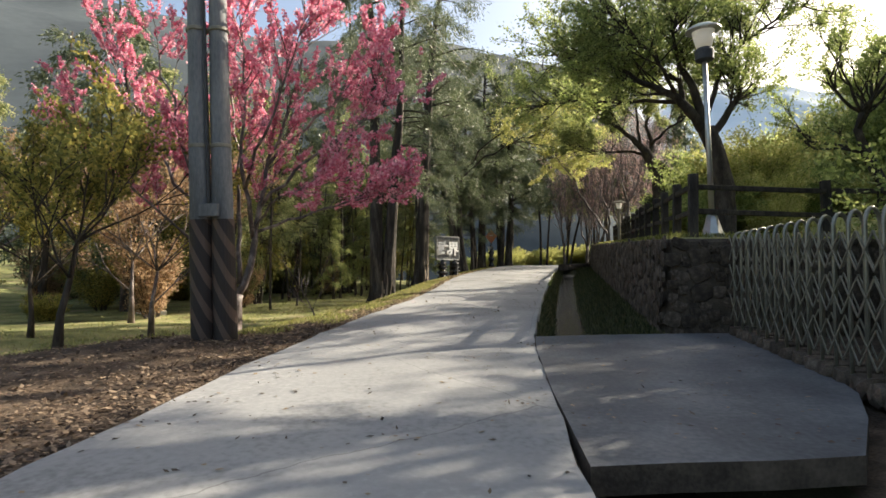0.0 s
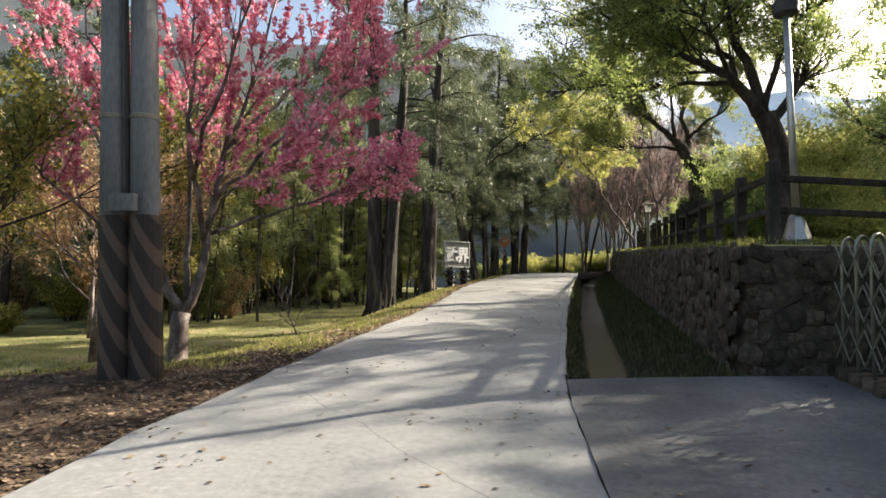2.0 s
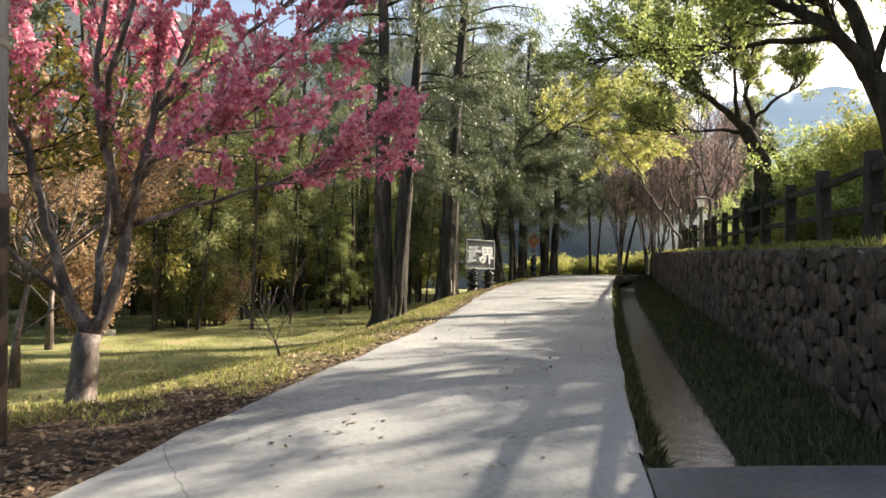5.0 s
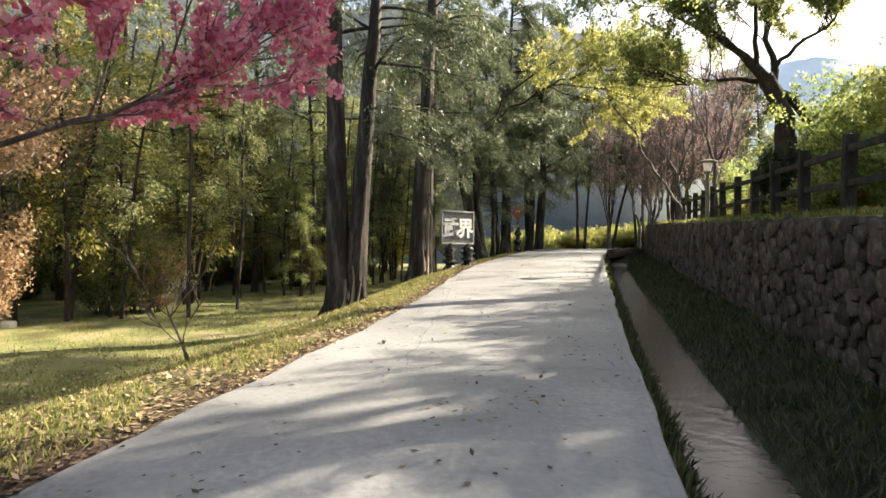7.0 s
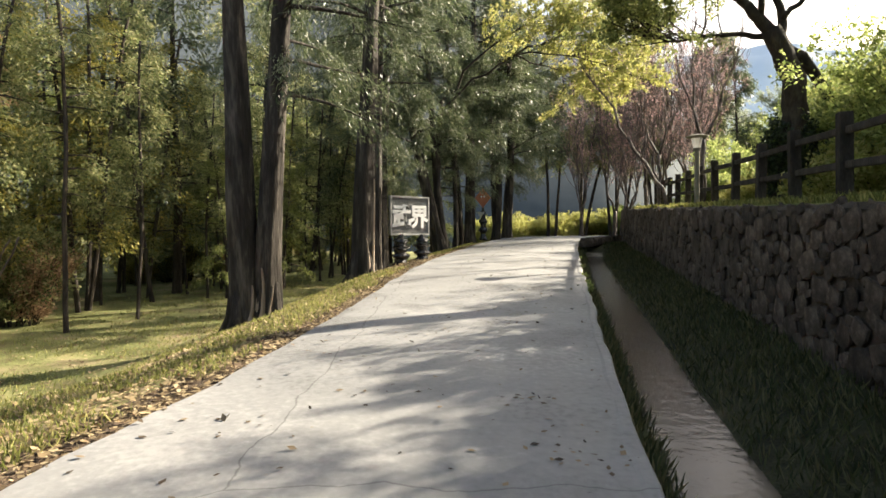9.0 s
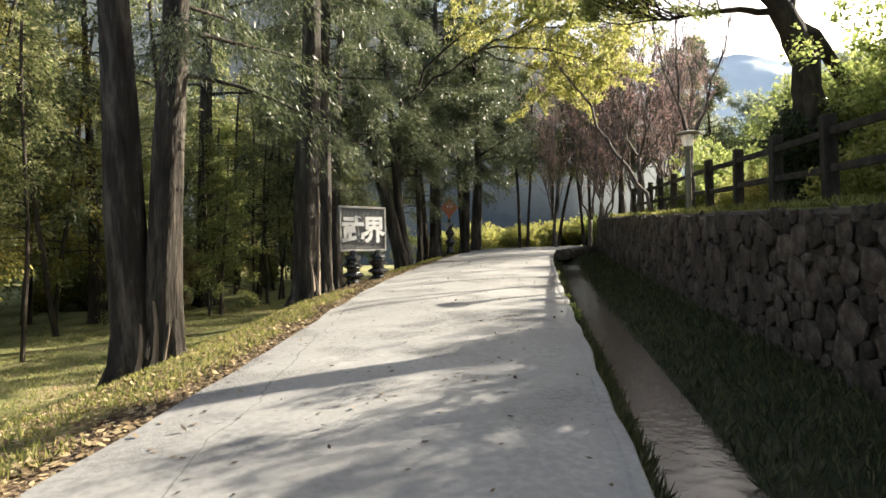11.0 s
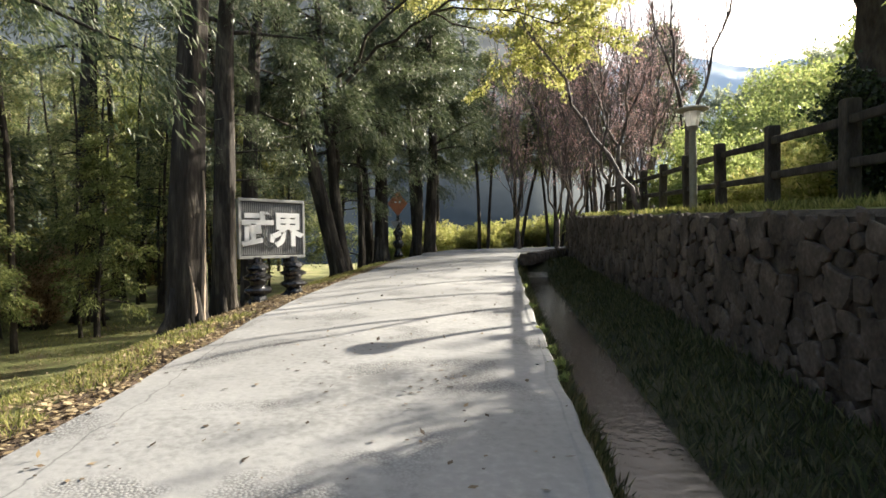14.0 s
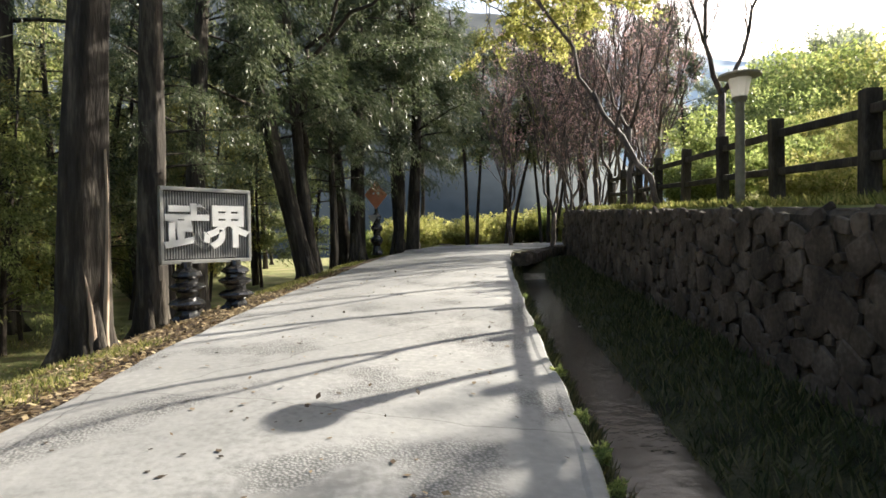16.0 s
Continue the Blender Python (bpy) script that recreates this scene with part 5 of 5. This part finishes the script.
SHADE = limbed_kind(84, [
    ([(0, 0, -0.2), (0.0, 0.0, 2.4), (-0.1, -0.3, 4.6), (0.1, -0.8, 6.4)], 0.14, 0.09),
    ([(0.05, -0.7, 6.0), (1.3, -1.9, 7.0), (2.8, -3.2, 7.5), (4.2, -4.4, 7.8), (5.6, -4.8, 7.6), (6.4, -4.9, 7.2)], 0.055, 0.009),
    ([(0.1, -0.8, 6.4), (1.6, -2.2, 7.8), (3.2, -3.0, 8.7), (4.6, -3.2, 9.5)], 0.055, 0.009),
    ([(2.9, -3.3, 7.5), (4.0, -4.8, 7.0), (5.0, -5.4, 6.6), (6.0, -5.7, 6.2)], 0.03, 0.007),
    ([(2.8, -3.2, 7.5), (3.6, -3.4, 7.1), (4.6, -3.4, 6.7), (5.6, -3.4, 6.2)], 0.03, 0.007),
    ([(3.6, -4.0, 7.6), (4.5, -4.0, 8.3), (5.6, -4.2, 8.9)], 0.035, 0.007),
], M_YELLOW, M_DARKBARK, 0.4, 3, 1.1, 1, 4, 14, 0.085, 0.6, 0.28, (0.05, 0, 0.0), 0.9, 0.012, 0.9)
plant("leaning_tree", SHADE, 1.05, 34.4, "yellow-green leafed tree reaching across the lane", "tree", 0)
TWIST = broad_kind(83, [(0, 0, -0.2), (-0.15, 0, 1.2), (-0.7, 0.05, 2.3), (-1.0, 0.1, 3.3), (-0.8, 0.1, 4.0)], 0.26, 9, 2.4, 3, 16, 0.09, M_GREEN, M_DARKBARK, (0.1, 0, 0.4), 0.3, 0.8)
# first tree is real; the others are added out of view to cast shade
for x, y, s, turn in ((15.6, 20.0, 0.9, 0), (11.4, 8.6, 1.3, 200), (10.6, 6.2, 1.2, 60), (11.8, 4.0, 1.3, 310), (10.5, -1.5, 1.2, 20), (15.5, 9.5, 1.4, 140), (13.4, 10.6, 1.15, 270)):
    plant("twisted_tree", TWIST, x, y, "twisted dark-limbed tree, one on the slope, others unseen for shade", "tree", turn, s, group="trees on the slope")

IVY = bush_kind(91, 0.13, 1.9, 26, 30, 0.065, M_IVY, 0.8)
plant("ivy", IVY, 8.1, 21.75, "dark ivy climbing the bowed tree", "ivy", 0, 0.85, names=("stem_clump", "foliage"))
for x, y, s, turn in ((8.0, 21.9, 0.75, 40), (8.3, 21.7, 0.8, 160)):
    plant("ivy", IVY, x, y, "dark ivy climbing the bowed tree", "ivy", turn, s, names=("stem_clump", "foliage"))
BRIGHT = [bush_kind(92, 1.3, 1.5, 34, 40, 0.09, M_GREEN), bush_kind(93, 1.6, 1.2, 34, 40, 0.09, M_YELLOW), bush_kind(94, 1.5, 2.4, 40, 44, 0.10, M_GREEN)]
br = random.Random(9)
for x, y, s in ((8.9, 23.2, 0.8), (9.6, 22.2, 1.3), (10.7, 22.4, 1.4), (8.3, 19.8, 0.9), (8.7, 18.2, 1.15), (9.1, 15.7, 0.7), (9.2, 25.2, 0.6), (9.9, 26.8, 0.7), (8.5, 16.9, 1.05), (10.4, 30.4, 0.8)):
    plant("terrace_bush", BRIGHT[int(y) % 2], x, y, "bright backlit shrub just behind the fence", "shrub", y * 40, s, names=("stem_clump", "foliage"), group="shrubs on the slope")
for _ in range(44):
    y = br.uniform(13, 46)
    x = x_fence(y) + br.uniform(1.0, 24) ** 1.0
    d = x - x_fence(y)
    if (d < 2.2 and br.random() < 0.6) or (y < 23 and d > 2.0):
        continue
    plant("terrace_bush", BRIGHT[br.randrange(3)], x, y, "sunlit green shrub on the grassy slope", "shrub", br.uniform(0, 360), br.uniform(0.5, 0.85) + 0.03 * d, names=("stem_clump", "foliage"), group="shrubs on the slope")

LEAFY = [bush_kind(97, 1.9, 3.6, 56, 60, 0.11, M_GREEN), bush_kind(98, 2.2, 3.2, 56, 60, 0.11, M_YELLOW)]
for _ in range(46):
    y = br.uniform(18, 58)
    d = br.uniform(11, 27)
    x = x_fence(min(y, 45)) + d
    plant("leafy_shrub", LEAFY[br.randrange(2)], x, y, "tall sunlit yellow-green shrub up the slope", "shrub", br.uniform(0, 360), 0.115 * d * br.uniform(0.7, 1.1), names=("stem_clump", "foliage"), group="tall shrubs on the slope")
for _ in range(40):
    y = br.uniform(19, 42)
    d = br.uniform(4.0, 11.0)
    plant("leafy_shrub", LEAFY[br.randrange(2)], x_fence(y) + d, y, "sunlit green shrub behind the fence", "shrub", br.uniform(0, 360), 0.075 * d * br.uniform(0.7, 1.1), names=("stem_clump", "foliage"), group="tall shrubs on the slope")

for x, y, s in ((9.4, 16.8, 0.5), (9.9, 18.6, 0.9)):
    plant("leafy_shrub", LEAFY[1], x, y, "tall yellow-green shrub behind the fence", "shrub", x * 90, s, names=("stem_clump", "foliage"), group="tall shrubs on the slope")
for x, y, s in ((9.7, 22.4, 0.62), (10.7, 21.9, 0.7), (11.4, 23.6, 0.75), (9.5, 20.2, 0.8)):
    plant("leafy_shrub", LEAFY[int(y) % 2], x, y, "ivy-tangled shrub leaning on the fence", "shrub", x * 50, s, names=("stem_clump", "foliage"), group="tall shrubs on the slope")
# added shrubs, all out of view, that only cast shade on slab and lane
for x, y, s in ((9.2, 8.9, 0.95), (9.8, 7.2, 1.15), (8.2, 7.0, 0.9), (7.3, 5.7, 0.9), (6.9, 4.2, 0.85), (8.8, 5.4, 1.0), (7.2, 2.2, 0.9), (11.2, 9.8, 1.2), (8.6, 3.4, 1.0)):
    plant("leafy_shrub", LEAFY[int(x * 10) % 2], x, y, "unseen tall shrub added beside the gate to shade the drive", "shrub", x * 77, s, names=("stem_clump", "foliage"), group="tall shrubs by the gate")

FLAT = limbed_kind(85, [
    ([(0, 0, -0.3), (0.3, 0, 3.0), (0.1, 0, 5.5)], 0.22, 0.14),
    ([(0.1, 0, 5.2), (1.6, 0.3, 6.8), (3.6, 0.4, 7.4)], 0.10, 0.02),
    ([(0.1, 0, 5.4), (-1.5, -0.3, 7.0), (-3.8, -0.4, 7.6)], 0.10, 0.02),
    ([(0.1, 0, 5.4), (0.4, 0.8, 7.6), (0.2, 1.2, 9.2)], 0.09, 0.02),
    ([(0.4, 0.8, 7.6), (2.0, 0.6, 9.0), (3.2, 0.4, 9.8)], 0.06, 0.015),
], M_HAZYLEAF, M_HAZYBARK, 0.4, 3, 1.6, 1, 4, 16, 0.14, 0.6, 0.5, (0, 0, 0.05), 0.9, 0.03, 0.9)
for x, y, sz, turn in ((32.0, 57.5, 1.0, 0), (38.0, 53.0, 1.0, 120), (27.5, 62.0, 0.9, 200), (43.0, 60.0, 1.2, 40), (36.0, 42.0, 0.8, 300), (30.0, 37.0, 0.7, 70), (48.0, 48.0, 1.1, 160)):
    plant("hill_tree", FLAT, x, y, "flat-crowned hillside tree with haze put into its pale colours", "tree", turn, sz, group="trees on the hillside")

WEED = bush_kind(99, 0.16, 0.16, 9, 8, 0.05, M_GREEN, 0.5)
for y, sz in ((20.6, 0.45), (21.0, 0.6), (21.6, 0.5), (22.7, 0.5), (24.6, 0.45), (27.0, 0.5)):
    plant("weed", WEED, x_right(y) + 0.05, y, "small bright weed rooted on the chipped lip", "weed", y * 60, sz, z=z_road(y) + 0.0, names=("stem_clump", "foliage"), group="weeds on the lip")

# ---- crest: slim trees, bright bushes
SLIM = [cedar_kind(95, 12.0, 0.10, 5.0, 1.7, 12, 0.16, 5, 7.0, M_CEDAR, M_DARKBARK, 0.3, 0.5), cedar_kind(96, 11.0, 0.09, 4.6, 1.8, 12, 0.16, 5, 7.0, M_FOREST, M_DARKBARK, 0.3, 0.5)]
for x, y, ly, k in ((7.9, 46.2, -2, 0), (8.4, 46.4, 5, 1), (10.1, 47.0, 6, 1), (10.5, 47.2, 12, 0), (12.0, 46.8, -6, 1), (12.4, 47.0, 1, 0), (12.9, 47.3, 8, 1), (14.3, 47.5, 3, 0), (15.4, 48.5, -3, 1), (17.0, 48.0, 4, 0), (6.2, 52.5, 2, 0), (11.4, 52.0, 2, 0), (16.0, 51.0, -2, 0), (18.8, 50.0, 3, 1), (20.5, 47.5, 0, 0)):
    plant("slim_tree", SLIM[k], x, y, "slim young tree at the top of the lane", "tree", x * 50, 1.0 + 0.25 * (y > 49), (0, ly), "slim trees at the crest")
for _ in range(34):
    x, y = br.uniform(3.5, 20), br.uniform(47.5, 55)
    plant("crest_bush", BRIGHT[br.choice((0, 1, 1, 1))], x, y, "yellow-green sunlit bush beyond the crest", "shrub", br.uniform(0, 360), br.uniform(0.9, 1.4), names=("stem_clump", "foliage"), group="bushes beyond the crest")


# ---------------------------------------------------------------- small cover: grass, fallen leaves
def scatter_quads(rng, xs, ys, lift, size, flat):
    n = len(xs)
    z = np.array([z_ground(x, y) for x, y in zip(xs, ys)]) + lift
    p = np.stack([xs, ys, z], 1)
    if flat:
        d = np.stack([rng.normal(0, 1, n), rng.normal(0, 1, n), rng.normal(0, 0.25, n)], 1)
    else:
        d = np.stack([rng.normal(0, 0.45, n), rng.normal(0, 0.45, n), np.ones(n)], 1)
    d /= np.linalg.norm(d, axis=1, keepdims=True)
    ref = np.array([[0, 0, 1.0]]) if flat else rng.normal(0, 1, (n, 3)) * np.array([[1, 1, 0.05]])
    s = np.cross(d, ref + rng.normal(0, 0.2, (n, 3)))
    s /= np.linalg.norm(s, axis=1, keepdims=True) + 1e-9
    ln = size * rng.uniform(0.5, 1.5, (n, 1))
    h = s * ln * (0.30 if flat else 0.06)
    return np.stack([p, p + d * ln * 0.45 + h, p + d * ln, p + d * ln * 0.45 - h], 1)


def cover():
    rng = np.random.default_rng(4)
    # grass on the lawn
    ys = rng.uniform(9, 34, 70000)
    ds = rng.exponential(3.2, 70000) + 0.22
    xs = np.array([x_left(y) for y in ys]) - ds
    keep = np.array([not (24.8 < y < 28.5 and x > -1.0) and noise.noise((x * 0.7, y * 0.7, 1)) > -0.18 and y > 9.5 + 2 * noise.noise((x, y, 3)) for x, y in zip(xs, ys)])
    tagged(new("grass", quad_mesh("grass", scatter_quads(rng, xs[keep], ys[keep], -0.005, 0.075, False), M_GRASS)), "short yellow-green grass on the lawn", "grass", kind="stuff")
    # fallen leaves on lawn and litter
    ys = rng.uniform(1, 32, 52000)
    xs = np.array([x_left(y) for y in ys]) - rng.exponential(2.0, 52000) + 0.12
    bare = np.array([y < 11.0 + 1.2 * noise.noise((x * 0.6, y * 0.6, 0)) for x, y in zip(xs, ys)])
    tagged(new("fallen_leaves", quad_mesh("fallen_leaves", scatter_quads(rng, xs[~bare], ys[~bare], 0.02, 0.055, True), M_DRYLEAF)), "dry pale fallen leaves over the lawn edge", "leaves", kind="stuff")
    tagged(new("leaf_litter", quad_mesh("leaf_litter", scatter_quads(rng, xs[bare], ys[bare], 0.02, 0.055, True), M_LITTERLEAF)), "dark brown leaf litter on bare ground by the pole", "leaves", kind="stuff")
    # few leaves on the lane, some in drifts
    ys = rng.uniform(1.5, 34, 1300)
    f = rng.random(1300)
    for k in range(0, 1300, 13):
        if k % 2:
            ys[k:k + 9] = ys[k] + rng.normal(0, 0.12, len(ys[k:k + 9]))
            f[k:k + 9] = f[k] + rng.normal(0, 0.05, len(f[k:k + 9]))
    f = np.clip(f, 0.01, 0.99)
    xs = np.array([x_left(y) + (x_right(y) - x_left(y)) * g for y, g in zip(ys, f)])
    q = scatter_quads(rng, xs, ys, 0.0, 0.05, True)
    zs = np.array([z_road(y) + 0.03 * (1 - (2 * g - 1) ** 2) + 0.012 * noise.noise((x, y, 0)) + 0.008 for x, y, g in zip(xs, ys, f)])
    q[:, :, 2] += (zs - q[:, 0, 2])[:, None]
    q[:, :, 2] = np.maximum(q[:, :, 2], zs[:, None] - 0.002)
    tagged(new("lane_leaves", quad_mesh("lane_leaves", q, M_LANELEAF)), "scattered dark dry leaves on the concrete lane", "leaves", kind="stuff")
    # leaves lying on the slab before the gate
    n = 170
    ys = rng.uniform(4.3, 9.1, n)
    xs = np.array([x_right(y) + 0.1 + (3.3 if y > 6 else 2.3) * rng.random() ** 1.3 for y in ys])
    q = scatter_quads(rng, xs, ys, 0.0, 0.05, True)
    zs = np.array([z_road(y) + 0.02 for y in ys])
    q[:, :, 2] += (zs - q[:, 0, 2])[:, None]
    q[:, :, 2] = np.maximum(q[:, :, 2], zs[:, None] - 0.002)
    tagged(new("slab_leaves", quad_mesh("slab_leaves", q, M_LITTERLEAF)), "few dry leaves on the shaded slab", "leaves", kind="stuff")
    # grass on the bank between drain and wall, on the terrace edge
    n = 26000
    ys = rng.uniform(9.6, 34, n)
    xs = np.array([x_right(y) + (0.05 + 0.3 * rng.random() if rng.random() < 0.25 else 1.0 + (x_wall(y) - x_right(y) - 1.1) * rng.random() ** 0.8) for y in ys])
    tagged(new("bank_grass", quad_mesh("bank_grass", scatter_quads(rng, xs, ys, -0.01, 0.13, False), M_BANKGRASS)), "rough grass on the bank by the drain, shade put into its colour", "grass", kind="stuff")
    n = 30000
    ys = rng.uniform(10.4, 36, n)
    xs = np.array([x_wall(y) + 0.35 + rng.exponential(1.6) for y in ys])
    tagged(new("terrace_grass", quad_mesh("terrace_grass", scatter_quads(rng, xs, ys, -0.01, 0.12, False), M_GRASS)), "sunlit grass along the terrace edge", "grass", kind="stuff")


cover()


def lawn_stones():
    for x, y, s, turn in ((-9.9, 20.1, 0.45, 20), (-10.8, 20.6, 0.35, 80)):
        v, f = stone_mesh(90 + int(turn))
        ob = new("boulder", mesh_from("boulder", [(p[0], p[2], 0.5 - p[1]) for p in v], [q[::-1] for q in f], M_LAMPGLASS))
        ob.matrix_basis = pose(x, y, z_ground(x, y) - 0.05, 0, 0, turn) @ Matrix.Diagonal((s, s * 0.7, s * 0.5, 1))
        tagged(ob, "pale rough boulder lying on the lawn", "rock", "boulders on the lawn")


lawn_stones()


def crest_kerb():
    kerb = thing("crest_kerb", pose(0, 0, 0), "low kerb of rough stones at the head of the drain", "kerb", kind="structure")
    r = random.Random(15)
    a, b = Vector((6.75, 32.6, 0)), Vector((9.3, 36.2, 0))
    t, ln = 0.0, (b - a).length
    d = (b - a).normalized()
    while t < ln:
        w = r.uniform(0.35, 0.6)
        p = a + d * (t + w / 2)
        part("stone", STONE_MESHES[r.randrange(7)], kerb, m=Matrix.Translation((p.x, p.y, z_road(p.y) + 0.06)) @ Matrix.Rotation(math.atan2(d.y, d.x), 4, "Z") @ Matrix.Diagonal((w, 0.4, 0.36, 1)))
        t += w


crest_kerb()


def cables():
    for k, dx in enumerate((0.0, 0.35)):
        a, b = Vector((-3.95 + dx, 9.1, 9.75)), Vector((13.0 + dx, 47.5, 6.0))
        pts = [a.lerp(b, i / 24) - Vector((0, 0, 0.35 * 4 * (i / 24) * (1 - i / 24))) for i in range(25)]
        v, f = tubes([(pts, [0.006] * 25)], 6)
        ob = new("overhead_cable", mesh_from("overhead_cable", v, f, M_LAMPPOST, True))
        tagged(ob, "thin overhead cable strung from the utility pole", "cable", "overhead cables")


cables()

# ---------------------------------------------------------------- far hills
def ridge(name, pts, depth, mat, label, seed):
    """A wooded ridge: crest heights along a line, its slope falling towards the lane."""
    verts, faces = [], []
    rows = 26
    n = 140
    for i in range(n):
        f = i / (n - 1) * (len(pts) - 1)
        j = min(len(pts) - 2, int(f))
        a, b = Vector(pts[j]), Vector(pts[j + 1])
        c = a.lerp(b, f - j)
        for k in range(rows):
            g = k / (rows - 1)
            x = c.x * (1 - depth * (1 - g))
            y = c.y * (1 - depth * (1 - g))
            z = -4 + (c.z + 4) * g ** 0.8
            z += 0.07 * c.z * noise.noise((x * 0.02, y * 0.02, seed)) * g + 0.02 * c.z * noise.noise((x * 0.09, y * 0.09, seed)) * g
            verts.append((x, y, z))
    for i in range(n - 1):
        for k in range(rows - 1):
            a = i * rows + k
            faces.append((a, a + rows, a + rows + 1, a + 1))
    tagged(new(name, mesh_from(name, verts, faces, mat, True)), label, "mountain", kind="structure")


ridge("backdrop_mountain", [(-260, -40, 70), (-230, 80, 85), (-150, 170, 95), (-60, 210, 90), (10, 220, 92), (60, 215, 78), (85, 210, 42), (108, 205, 10), (150, 190, 2)], 0.55, M_FOREST_FAR, "dark wooded mountain beyond the valley, bluish haze put into its colour", 1.0)
ridge("backdrop_ridge", [(40, 620, 185), (160, 600, 190), (300, 560, 185), (450, 480, 165), (600, 300, 110), (650, 100, 60)], 0.3, M_FAR_RIDGE, "distant ridge with haze put into its pale colour", 4.0)

stones_on_wall()
